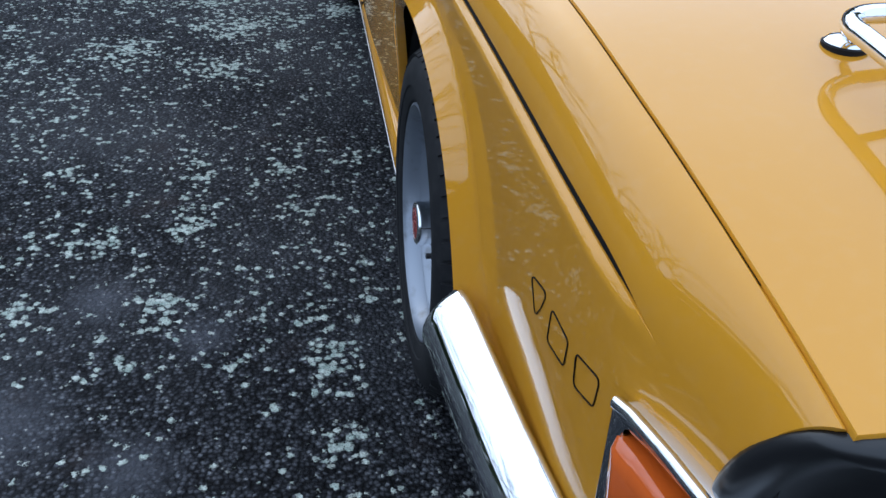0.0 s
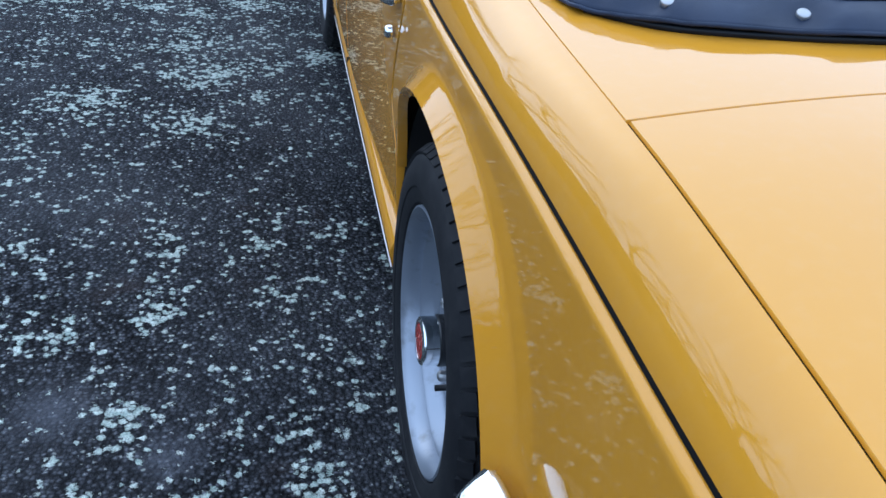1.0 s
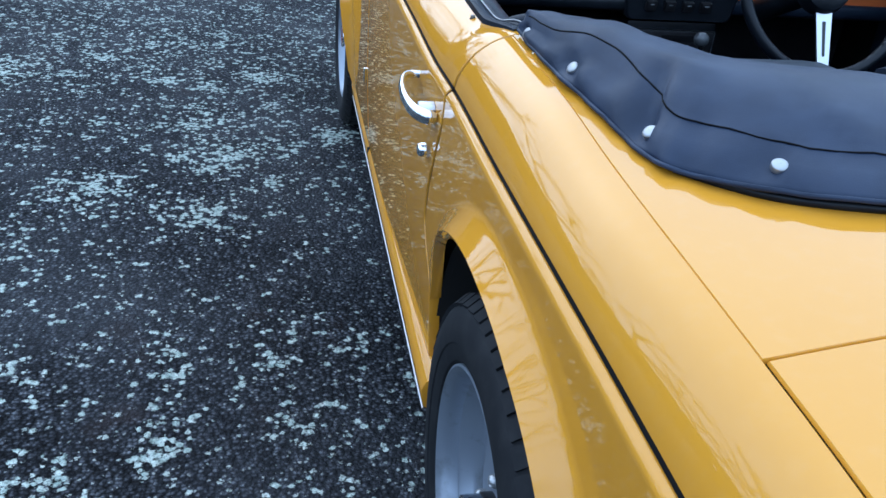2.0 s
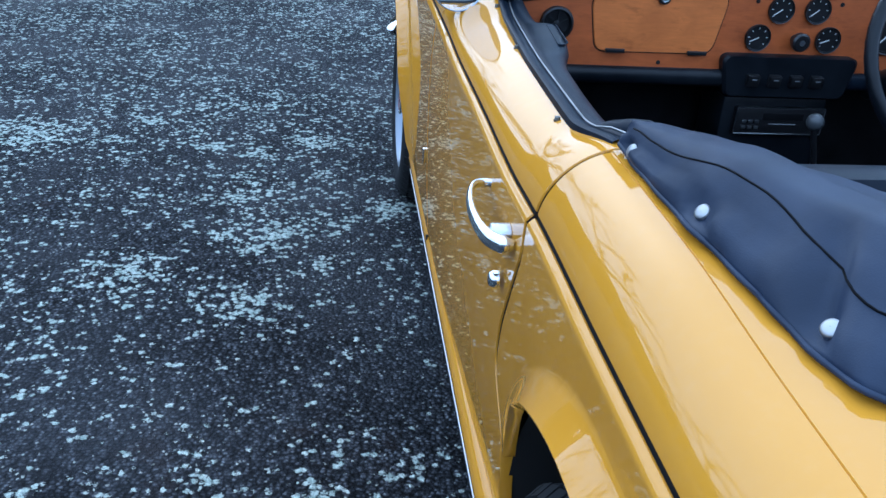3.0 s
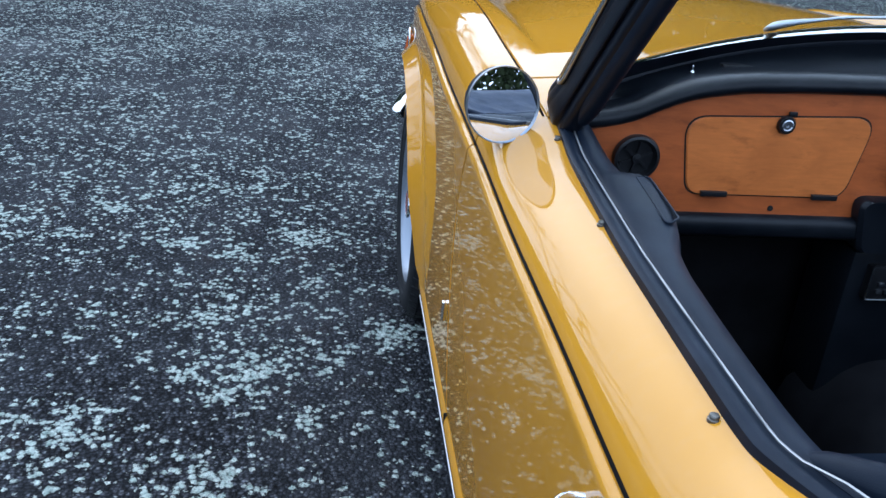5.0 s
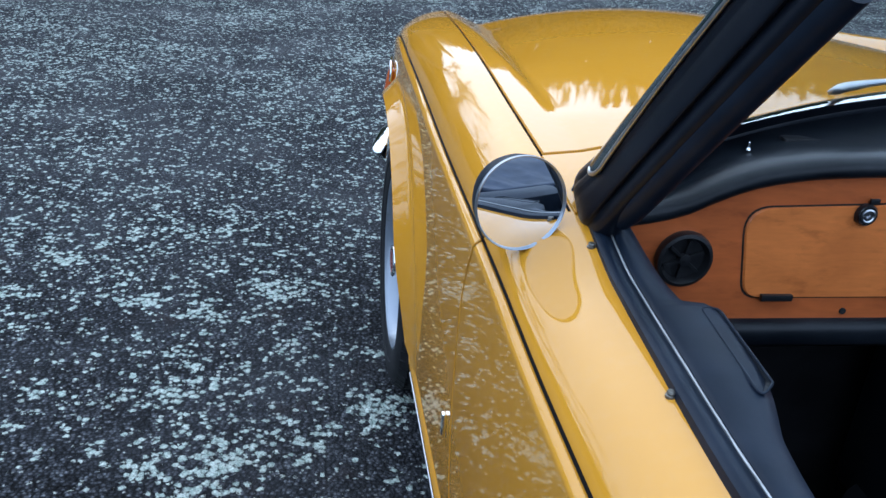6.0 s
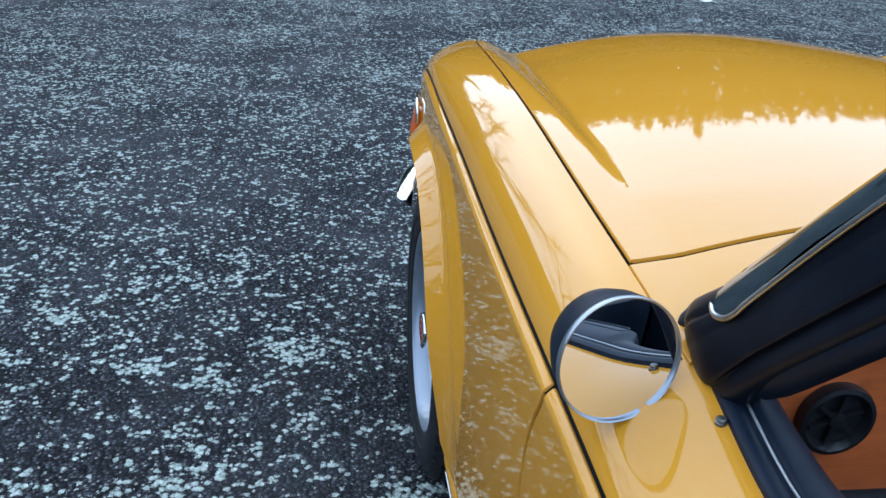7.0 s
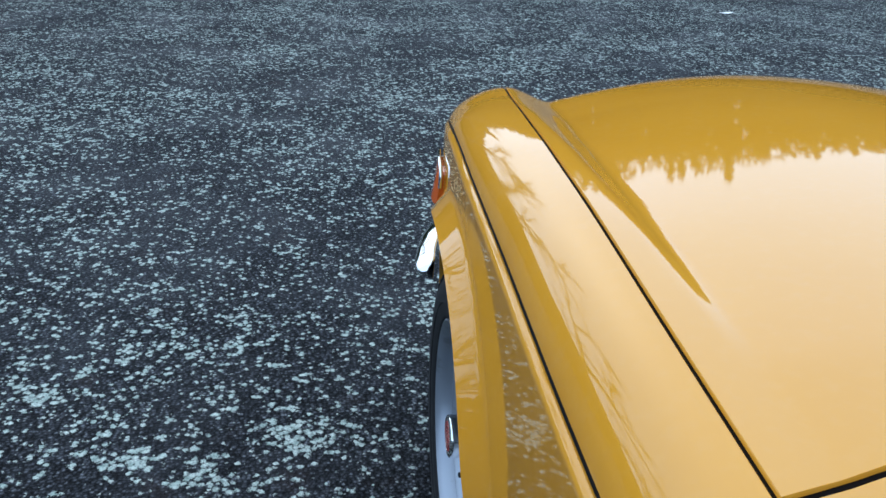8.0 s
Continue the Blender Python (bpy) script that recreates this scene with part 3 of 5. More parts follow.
# noses of the wings, closed at the front
for k in (0, 1):
    y0 = 2.86
    edge = [side_point(y0, z) for z in lin(0.36, c_z(y0), 14)] + shoulder(y0, 10)
    P = []
    for s in lin(0, 1, 7):
        P.append([(p[0] + (-0.545 - p[0]) * (1 - math.cos(s * math.pi / 2)), y0 + 0.055 * math.sin(s * math.pi / 2), p[2] - (p[2] - 0.55) * (1 - math.cos(s * math.pi / 2))) for p in edge])
    panel("headlamp_surround", mirrored(P) if k else P, PAINT, car, "", 0.01, Vector((XC, 2.5, 0.5)))

# sills with a bright strip along the lower edge
for k in (0, 1):
    P = []
    for y in columns(0.375, 1.885, (), 30):
        P.append([(-0.636, y, 0.268), (-0.648, y, 0.2665), (-0.660, y, 0.257), (-0.6665, y, 0.243), (-0.6665, y, 0.228), (-0.660, y, 0.206), (-0.645, y, 0.199), (-0.60, y, 0.198)])
    if k:
        P = mirrored(P)
    sill = panel("sill", P, PAINT, car, "ochre sill below the door", 0.01)
    pts = [(p[5][0] - 0.001, p[5][1], p[5][2] - 0.004) for p in P]
    tube("sill_strip", pts, 0.0024, STEEL, sill, "bright metal strip", 8)
    box("sill_joint", ((2 * XC + 0.657) if k else -0.657, 1.345, 0.247), (0.0215, 0.0018, 0.026), DARK, sill, "", None, 0.0005)

# ---------------------------------------------------------------- boot, deck, bonnet, scuttle


def crown(x, edge_x, edge_z, rise):
    u = min(1.0, abs(x - XC) / abs(edge_x - XC))
    return edge_z + rise * (1 - u ** 2.2)


def top_sheet(name, y_a, y_b, height, label, n=40, m=48, inset=0.0062):
    P = []
    for j in range(n):
        v = j / (n - 1)
        row = []
        for i in range(m):
            u = i / (m - 1) * 2 - 1
            u = math.copysign(1 - (1 - abs(u)) ** 1.35, u)
            y = y_a(u) + (y_b(u) - y_a(u)) * v
            half = abs(s_x(y) - XC) - inset
            x = XC + u * half
            row.append((x, y, height(x, y)))
        P.append(row)
    return panel(name, P, PAINT, car, label, 0.018)


boot_seam = lambda u: -0.304 + 0.034 * (1 - u * u)
deck_z = lambda x, y: crown(x, s_x(y), s_z(y) + 0.0005, 0.028)
top_sheet("boot_lid", lambda u: -0.922 - 0.020 * (1 - u * u), lambda u: boot_seam(u) - 0.0026, deck_z, "ochre boot lid, closed", inset=0.0048)
# black strips laid under the side seams in place of shade
for ya, yb, deep, inner in ((-.80, -.305, .0026, .0070), (1.25, 2.75, .0036, .0088)):
    for k in (0, 1):
        P = []
        for y in lin(ya, yb, 40):
            P.append([((2 * XC - x) if k else x, y, s_z(y) - deep) for x in (s_x(y) - .003, s_x(y) + inner)])
        link_mesh("seam_shade_strip", [p for r in P for p in r], grid_faces(40, 2), GAP_SHADE, car, "", 60)
top_sheet("rear_deck", lambda u: boot_seam(u) + 0.0010, lambda u: 0.16 if abs(u) < 0.93 else 0.16 + 0.268 * step((abs(u) - .93) / .05), deck_z, "ochre rear deck", n=24, inset=0.0016)

bon_seam = lambda u: 1.397 + 0.085 * (1 - u * u)
nose_y = lambda u: 2.77 + 0.215 * (1 - abs(u) ** 3.0)


mid_z = tab([(1.2, .870), (1.4, .880), (1.7, .885), (2.0, .881), (2.3, .867), (2.55, .846), (2.75, .819), (2.87, .793), (2.95, .764), (3.0, .725)])


def bonnet_z(x, y):
    """Crests along the seams, a fall inside them that grows towards the nose, and a crowned middle."""
    e = abs(s_x(y) - XC)
    d = e - abs(x - XC)
    zs = s_z(min(y, 2.77)) - max(0.0, y - 2.77) * 0.5
    g = min(1.0, max(0.0, (y - 1.56) / 0.97))
    w0 = 0.058 - 0.043 * g
    w1 = w0 + 0.005 + 0.082 * g
    drop = 0.058 * g
    k = min(1.0, max(0.0, (d - w0) / (w1 - w0)))
    k = 0.75 * k + 0.25 * step(k)
    z = zs - drop * k
    u = min(1.0, abs(x - XC) / max(0.1, e - w0))
    return z + (mid_z(y) - (zs - drop)) * (1 - u ** 2.0)


top_sheet("bonnet", lambda u: bon_seam(u) + 0.0085, nose_y, bonnet_z, "ochre bonnet with raised sides, closed", n=64, m=96, inset=0.0076)


def screen_y(u):
    return 1.272 + 0.10 * (1 - u * u)


top_sheet("scuttle", lambda u: screen_y(u) + 0.024 - 0.054 * step((abs(u) - .86) / .1), lambda u: bon_seam(u) - 0.002, bonnet_z, "ochre scuttle below the windscreen", n=12, m=60, inset=0.0034)

# the same black stand-in for shade along the cross seams
for line, hgt in ((boot_seam, deck_z), (bon_seam, bonnet_z)):
    P = []
    for u in lin(-.99, .99, 41):
        y = line(u)
        x = XC + u * abs(s_x(y) - XC)
        P.append([(x, y + d, hgt(x, y) - .0038) for d in (-.006, .009)])
    link_mesh("seam_shade_strip", [p for r in P for p in r], grid_faces(41, 2), GAP_SHADE, car, "", 60)

# near-black sheets below the gaps stand in for the unlit inside
for nm, ya, yb, dz in (("boot_shade_sheet", -0.90, 0.10, .05), ("bonnet_shade_sheet", 1.30, 2.74, .05)):
    P = [[(XC + u * (abs(s_x(y) - XC) + 0.02), y, min(s_z(y), bonnet_z(XC - 0.4, y) if y > 1 else 1) - dz) for u in (-1, -.5, 0, .5, 1)] for y in lin(ya, yb, 16)]
    link_mesh(nm, [p for r in P for p in r], grid_faces(16, 5), DARK, car)
for k in (0, 1):
    sg = 1 if k else -1
    P = []
    for y in lin(-0.90, 2.80, 60):
        xw = abs(c_x(y) - XC) - 0.022
        zl = 0.25
        zl = low_edge(y, zl) + (.01 if low_edge(y, zl) > zl else 0)
        P.append([(XC + sg * xw, y, max(zl, 0.25)), (XC + sg * xw, y, c_z(y) - .01), (XC + sg * (abs(s_x(y) - XC) + 0.012), y, s_z(y) - 0.03)])
    link_mesh("inner_wing", [p for r in P for p in r], grid_faces(60, 3), DARK, car)
    # wheel wells
    for y0, r0, z0, h0, p0 in (REAR, FRONT):
        V = []
        for i in range(25):
            g = math.pi * (-0.12 + 1.24 * i / 24)
            for xx in (0.690, 0.30):
                V.append((XC + sg * xx, y0 + (r0 + .004) * math.cos(g), z0 + (h0 + .004) * math.sin(g)))
        F = grid_faces(25, 2)
        o = len(V)
        V += [(XC + sg * 0.30, y0 - .5, .1), (XC + sg * .30, y0 + .5, .1), (XC + sg * .30, y0 + .5, .68), (XC + sg * .30, y0 - .5, .68)]
        F.append((o, o + 1, o + 2, o + 3))
        link_mesh("wheel_well", V, F, DARK, car)
box("underbody", (XC, 1.0, 0.22), (1.22, 3.5, 0.06), DARK, car)

# tail: a black panel with a rolled rim, following the outline of wings and boot
edge = [side_point(-.925, z) for z in lin(.40, c_z(-.925) - .002, 14)] + shoulder(-.925, 12)
mid_top = [(XC + u * (abs(s_x(-.93) - XC) - .004), -.922 - .020 * (1 - u * u), 0) for u in lin(-.98, 0, 14)]
edge += [(x, y, deck_z(x, y)) for x, y, z in mid_top]
edge = edge + [(2 * XC - x, y, z) for x, y, z in edge[-2::-1]]
P = []
for x, y, z in edge:
    v = Vector((XC - x, 0, .50 - z)).normalized()
    z -= .005 + .014 * step((abs(x - XC) - .58) / .05)
    P.append([(x + v.x * .008, y + .013, z + v.z * .008), (x - v.x * .005, y + .011, z - v.z * .002), (x - v.x * .009, y + .005, z - v.z * .003), (x - v.x * .007, y - .005, z - v.z * .002), (x + v.x * .002, y - .013, z + v.z * .002),
              (x + v.x * .016, y - .018, z + v.z * .016), (x + v.x * .05, y - .016, z + v.z * .05), (XC + (x - XC) * .6, y - .014, .50)])
panel("tail_panel", P, BLACK, car, "black tail panel with a rolled rim", 0.004, Vector((XC, 0, 0.5)))

# ---------------------------------------------------------------- wheels


def make_wheel(y0, x_out, z0, side, camber=0.0):
    m = Matrix.Translation((x_out, y0, z0)) @ pose(0, 0, 0, 0, -90 if side < 0 else 90, 0)
    wheel = new("wheel")
    wheel.parent = car
    prof = [(.198, -.150), (.215, -.165), (.255, -.172), (.283, -.160), (.2945, -.145), (.2975, -.110), (.298, -.080), (.2975, -.050), (.2945, -.016),
            (.287, -.003), (.272, .007), (.250, .0105), (.236, .0095), (.234, .0075), (.222, .0065), (.212, .003), (.207, -.004), (.198, -.012)]
    tyre = lathe("tyre", prof, m, RUBBER, wheel, "black radial tyre", 96, 30)
    bm = bmesh.new()
    n = 60
    for i in range(n):
        g = 2 * math.pi * i / n
        for h, ln, tw, rr, tilt in ((-.0085, .022, .10, .2905, -.62), (-.036, .030, .22, .2962, -.06), (-.078, .034, -.15, .2972, 0), (-.120, .030, .2, .2962, .06)):
            g2 = g + (math.pi / n if h in (-.036, -.120) else 0)
            mm = m @ Matrix.Rotation(g2, 4, "Z") @ Matrix.Translation((rr, 0, h)) @ Matrix.Rotation(tilt, 4, "Y") @ Matrix.Rotation(tw, 4, "X")
            bmesh.ops.create_cube(bm, size=1.0, matrix=mm @ Matrix.Diagonal((.008, .0245, ln, 1)))
    part("tread", bm, RUBBER, tyre)
    lathe("rim", [(.200, -.012), (.2075, -.004), (.2070, .001), (.2035, .002), (.1985, -.003), (.1935, -.012), (.1905, -.030), (.186, -.034), (.180, -.050), (.172, -.060),
                        (.160, -.064), (.152, -.0635), (.150, -.060), (.135, -.0585), (.110, -.050), (.085, -.044), (.060, -.040), (.036, -.038), (.030, -.036)], m, SILVER, wheel, "silver painted steel wheel", 96, 35)
    lathe("hub", [(.040, -.050), (.040, -.024), (.036, -.020), (.030, -.019)], m, BLACK, wheel, "black hub")
    lathe("hub_cap", [(.0375, -.028), (.0385, -.004), (.0375, .002), (.034, .0045), (.029, .0045), (.028, .0025)], m, CHROME, wheel, "chrome hub cap")
    lathe("emblem", [(.0285, .0025), (.0272, .0045), (.012, .0052), (.0005, .0054)], m, RED, wheel, "red hub emblem", 32)
    for i in range(4):
        g = math.radians(-78 + 90 * i)
        mm = m @ Matrix.Rotation(g, 4, "Z") @ Matrix.Translation((.062, 0, -.042))
        lathe("wheel_nut", [(.0095, 0), (.0095, .008), (.0075, .013), (.004, .015), (.0003, .015)], mm, STUD, wheel, "", 12)
    g = math.radians(-84 if side < 0 else 40)
    mm = m @ Matrix.Rotation(g, 4, "Z") @ Matrix.Translation((.122, 0, -.055))
    lathe("valve", [(.0055, 0), (.0058, .036), (.0048, .040), (.0048, .056), (.0003, .057)], mm, BLACK, wheel, "black valve stem", 10)
    return wheel


make_wheel(0.036, -0.663, 0.294, -1)
make_wheel(2.222, -0.672, 0.294, -1)
make_wheel(0.036, 2 * XC + 0.663, 0.294, 1)
make_wheel(2.222, 2 * XC + 0.672, 0.294, 1)

# ---------------------------------------------------------------- fittings on the near side


def door_furniture(k):
    """Pull handle with a push button, and the lock below it."""
    sg = (lambda p: (2 * XC - p[0], p[1], p[2])) if k else (lambda p: p)
    path = spline([sg(p) for p in ((-.664, .628, .698), (-.680, .629, .698), (-.692, .618, .697), (-.699, .590, .694), (-.701, .556, .691), (-.699, .524, .689), (-.695, .500, .688), (-.688, .480, .687), (-.676, .468, .686), (-.662, .464, .686))], 32)
    V, n = [], 16
    for i, p in enumerate(path):
        t = (path[min(i + 1, 31)] - path[max(i - 1, 0)])
        t.z = 0
        t.normalize()
        o = Vector((t.y, -t.x, 0))
        f = step(i / 31)
        end = min(1.0, .55 + .45 * (31 - i) / 3)
        for j in range(n):
            g = 2 * math.pi * j / n
            V.append(p + o * math.cos(g) * (.0036 + .0066 * f) * end + Vector((0, 0, math.sin(g) * (.0062 + .0058 * f) * end)))
    F = [(i * n + j, i * n + (j + 1) % n, (i + 1) * n + (j + 1) % n, (i + 1) * n + j) for i in range(31) for j in range(n)]
    F += [tuple(range(n))[::-1], tuple(31 * n + j for j in range(n))]
    link_mesh("door_handle", V, F, CHROME, door[k], "curved chrome pull handle", 60)
    m = Matrix.Translation(sg((-.668, .496, .690))) @ pose(0, 0, 0, 0, 90 if k else -90, 0) @ Matrix.Diagonal((.78, 1.25, 1, 1))
    lathe("push_button", [(.0118, -.006), (.0118, .014), (.0110, .0175), (.0090, .0185), (.0004, .0188)], m, STEEL, door[k], "grey metal push button in the handle's boss", 26)
    m = Matrix.Translation(sg((-.672, .505, .617))) @ pose(0, 0, 0, 0, 90 if k else -90, 0)
    lathe("lock", [(.0115, -.004), (.0115, .003), (.009, .008), (.007, .009), (.0004, .009)], m, CHROME, door[k], "round chrome lock", 20)
    for y, x in ((.590, -.594), (.926, -.586), (1.178, -.578)):
        col = shoulder(y, 40, door_top(y))
        z = min(col, key=lambda q: abs(q[0] - x))[2]
        p = sg((x, y, z))
        lathe("hood_peg", [(.0048, -.004), (.0048, .0010), (.0036, .0016), (.0034, .0026), (.0041, .0034), (.0035, .0046), (.0003, .0050)],
              Matrix.Translation(p), PEG, door[k], "small metal fastener peg", 14)


for k in (0, 1):
    door_furniture(k)

# small chrome plate low on the front wing
box("wing_badge", (-.6765, 1.398, .436), (.0065, .011, .036), CHROME, front_wing[0], "small chrome badge", None, .0012)

# round mirror on the door


def make_mirror():
    c = Vector((-.649, 1.217, .855))
    n = Vector((.172, -.977, .122)).normalized()
    m = Matrix.Translation(c) @ n.to_track_quat("Z", "Y").to_matrix().to_4x4()
    arm = new("door_mirror")
    arm.parent = car
    tagged(arm, label="round door mirror with dark housing")
    skew = Matrix.Translation(c) @ Matrix(((1, .03, 0, 0), (0, 1, 0, 0), (0, .05, 1, 0), (0, 0, 0, 1))) @ Matrix.Translation(-c) @ m
    lathe("housing", [(.0505, -.002), (.0500, -.009), (.0470, -.024), (.0410, -.040), (.0310, -.052), (.016, -.058), (.0004, -.060)], skew, TRIM, arm, "dark grey rounded housing", 48)
    lathe("bezel", [(.0500, .0005), (.0505, .0032), (.0517, .0038), (.0522, .0022), (.0522, -.001), (.0508, -.004)], m, BEZEL, arm, "bright metal rim", 56)
    lathe("mirror_face", [(.0508, .0006 - .0508 ** 2 / 2 + .0012)] + [(r, .0018 - r * r / 2) for r in (.048, .044, .039, .034, .028, .022, .016, .010, .005, .0003)], m, MIRROR, arm, "clear mirror glass", 56)
    stalk = spline([(-.628, 1.272, .845), (-.622, 1.262, .826), (-.618, 1.246, .812), (-.617, 1.240, .803)], 10)
    tube("stalk", stalk, [.010, .009, .0085, .008, .008, .0085, .009, .011, .014, .018], TRIM, arm, "", 14)


make_mirror()

# three outlined plain marks on the rear wing: slanting, each a little apart
for corners in (((-.552, .600), (-.601, .611), (-.590, .586), (-.577, .566)), ((-.618, .607), (-.666, .607), (-.664, .576), (-.617, .568)),
                ((-.684, .609), (-.729, .618), (-.727, .585), (-.689, .576))):
    pts = rounded(corners, .007, 5)
    loop = [(side_point(y, z)[0] - .0006, side_point(y, z)[1], z) for y, z in pts]
    tube("outline_mark", loop, .0008, LINE, rear_wing[0], "thin black outlined decal mark", 6, True)


def bumper(name, path, hgt, wid, label):
    """A blade swept along a path: rounded outward section."""
    pts = [Vector(p) for p in path]
    V, F = [], []
    m = len(pts)
    prof = [(-.10, .44), (-.02, .49), (.08, .50), (.40, .42), (.70, .31), (.92, .18), (.99, .06), (1.0, -.08), (.93, -.26), (.70, -.42), (.3, -.50), (-.05, -.50)]
    n = len(prof)
    for i, p in enumerate(pts):
        t = (pts[min(i + 1, m - 1)] - pts[max(i - 1, 0)])
        t.z = 0
        t.normalize()
        o = Vector((-t.y, t.x, 0))
        e = min(1.0, 0.10 + math.sqrt(max(0.0, 1 - (1 - min(1.0, i / 5)) ** 2)))
        e *= min(1.0, 0.10 + math.sqrt(max(0.0, 1 - (1 - min(1.0, (m - 1 - i) / 5)) ** 2)))
        for a, b in prof:
            V.append(p + o * ((.45 + (a - .45) * (.20 + .80 * e)) * wid) + Vector((0, 0, b * hgt * e)))
    for i in range(m - 1):
        for j in range(n):
            j2 = (j + 1) % n
            F.append((i * n + j, i * n + j2, (i + 1) * n + j2, (i + 1) * n + j))
    F.append(tuple(range(n)))
    F.append(tuple((m - 1) * n + j for j in range(n))[::-1])
    return link_mesh(name, V, F, CHROME, car, label, 50)


rear_path = [(-.676, -.360, .405), (-.672, -.363, .405), (-.668, -.369, .405), (-.664, -.379, .405), (-.661, -.393, .405), (-.658, -.41, .405), (-.649, -.51, .406), (-.638, -.62, .407), (-.625, -.72, .408), (-.605, -.84, .408), (-.555, -.945, .408),
             (-.46, -.985, .408), (-.25, -1.0, .408), (XC, -1.005, .408)]
full = rear_path + [(2 * XC - x, y, z) for x, y, z in rear_path[-2::-1]]
bumper("rear_bumper", full[::-1], .100, .052, "chrome rear bumper wrapping the corner")
front_path = [(-.664, 2.602, .430), (-.664, 2.607, .430), (-.664, 2.617, .430), (-.663, 2.634, .430), (-.660, 2.66, .430), (-.655, 2.69, .430), (-.640, 2.76, .430), (-.60, 2.87, .430), (-.50, 2.96, .430), (-.25, 3.02, .430), (XC, 3.035, .430)]
full = front_path + [(2 * XC - x, y, z) for x, y, z in front_path[-2::-1]]
bumper("front_bumper", full, .046, .040, "chrome front bumper wrapping the corner")


def corner_lamp(name, outline, k, frame_pts, lens_mat, lens_label, base=None):
    """Lens on the body's side, in the plane of y and z, framed in chrome."""
    sg = (lambda p: (2 * XC - p[0], p[1], p[2])) if k else (lambda p: p)
    V, F = [], []
    n = len(outline)
    cy_, cz_ = sum(p[0] for p in outline) / n, sum(p[1] for p in outline) / n
    up = .006 if base else 0
    for out, ins in ((-.010, 0), (.006 + up, 0), (.012 + up, .12), (.0145 + up, .35)):
        for y, z in outline:
            x = side_point(y, z)[0] - out
            V.append(sg((x, y + (cy_ - y) * ins, z + (cz_ - z) * ins)))
    for i in range(3):
        for j in range(n):
            j2 = (j + 1) % n
            F.append((i * n + j, i * n + j2, (i + 1) * n + j2, (i + 1) * n + j))
    F.append(tuple(3 * n + j for j in range(n)))
    lens = link_mesh(name, V, F, lens_mat, car, lens_label, 40)
    if base:
        V, F = [], []
        n = len(base)
        cy_, cz_ = sum(p[0] for p in base) / n, sum(p[1] for p in base) / n
        for out, ins in ((-.012, 0), (.008, 0), (.0115, .03), (.0118, .10), (.006, .25)):
            for y, z in base:
                V.append(sg((side_point(y, z)[0] - out, y + (cy_ - y) * ins, z + (cz_ - z) * ins)))
        for i in range(4):
            for j in range(n):
                j2 = (j + 1) % n
                F.append((i * n + j, i * n + j2, (i + 1) * n + j2, (i + 1) * n + j))
        link_mesh("lamp_bezel", V, F, CHROME, lens, "polished chrome lamp bezel", 40)
    loop = [sg((side_point(y, z)[0] - .008, y, z)) for y, z in frame_pts]
    tube("lamp_frame", loop, .0058 if base else .0036, CHROME, lens, "chrome lamp frame", 10)
    return lens


for k in (0, 1):
    ol = rounded([(-.782, .612), (-.796, .505), (-.915, .500), (-.915, .619), (-.81, .616)], .007, 4)
    bz = rounded([(-.768, .634), (-.772, .500), (-.922, .494), (-.922, .650), (-.81, .640)], .008, 4)
    corner_lamp("tail_lamp", ol, k, [(-.768, .630), (-.790, .637), (-.84, .643), (-.918, .647)], AMBER, "amber side lens of the tail lamp", bz)
    ol = rounded([(2.534, .674), (2.548, .600), (2.66, .596), (2.66, .666)], .008, 4)
    corner_lamp("front_indicator", ol, k, [(2.665, .676), (2.60, .681), (2.535, .684), (2.524, .676), (2.528, .645)], AMBER, "amber front indicator lens")

# luggage rack on the boot
rack = new("luggage_rack")
rack.parent = car
tagged(rack, label="chrome tubular luggage rack on the boot lid")
zr = .853
x0, x1, ya, yb = -.373, 2 * XC + .373, -.513, -.840
tube("rail", [(p[0], p[1], zr - .02 * step((-.6 - p[1]) / .3)) for p in rounded([(x0, ya), (x1, ya), (x1, yb), (x0, yb)], .062, 10)], .0095, CHROME, rack, "", 12, True)
for y in (-.61, -.69, -.77):
    tube("cross_bar", [(x0 + .006, y, zr - .006), (x0 + .05, y, zr - .012), (x1 - .05, y, zr - .012), (x1 - .006, y, zr - .006)], .006, CHROME, rack, "", 10)
for x in (-.338, 2 * XC + .338):
    for y in (-.503, -.825):
        z = deck_z(x, y)
        tube("leg", [(x, y, z + .004), (x, y, z + .018), (x + (.004 if x < 0 else -.004), y - .012, zr - .008)], .007, CHROME, rack, "", 10)
        lathe("foot_rubber", [(.0225, -.003), (.0228, .0025), (.0195, .0032)], Matrix.Translation((x, y, z)), RUBBER, rack, "black rubber ring", 24)
        lathe("foot", [(.020, -.001), (.021, .004), (.017, .008), (.010, .010), (.0003, .011)], Matrix.Translation((x, y, z)), CHROME, rack, "round chrome foot", 24)

# ---------------------------------------------------------------- hood cover behind the seats
perim = [(-.560, .430), (-.566, .390), (-.566, .30), (-.561, .21), (-.553, .13), (-.544, .06), (-.533, -.002), (-.505, -.045), (-.459, -.090), (-.402, -.118), (-.30, -.146), (-.15, -.165), (XC, -.172)]
perim = perim + [(2 * XC - x, y) for x, y in perim[-2::-1]]
rim_pts = spline([(x, y, 0) for x, y in perim], 120)
N_C = len(rim_pts)


STUDS = ((-.562, .398), (-.555, .216), (-.527, .033), (-.459, -.081), (-.299, -.112), (-.12, -.134))
pulled = [min(range(N_C), key=lambda j: (rim_pts[j] - Vector((x, y, 0))).length) for sx_, y in STUDS for x in (sx_, 2 * XC - sx_)]


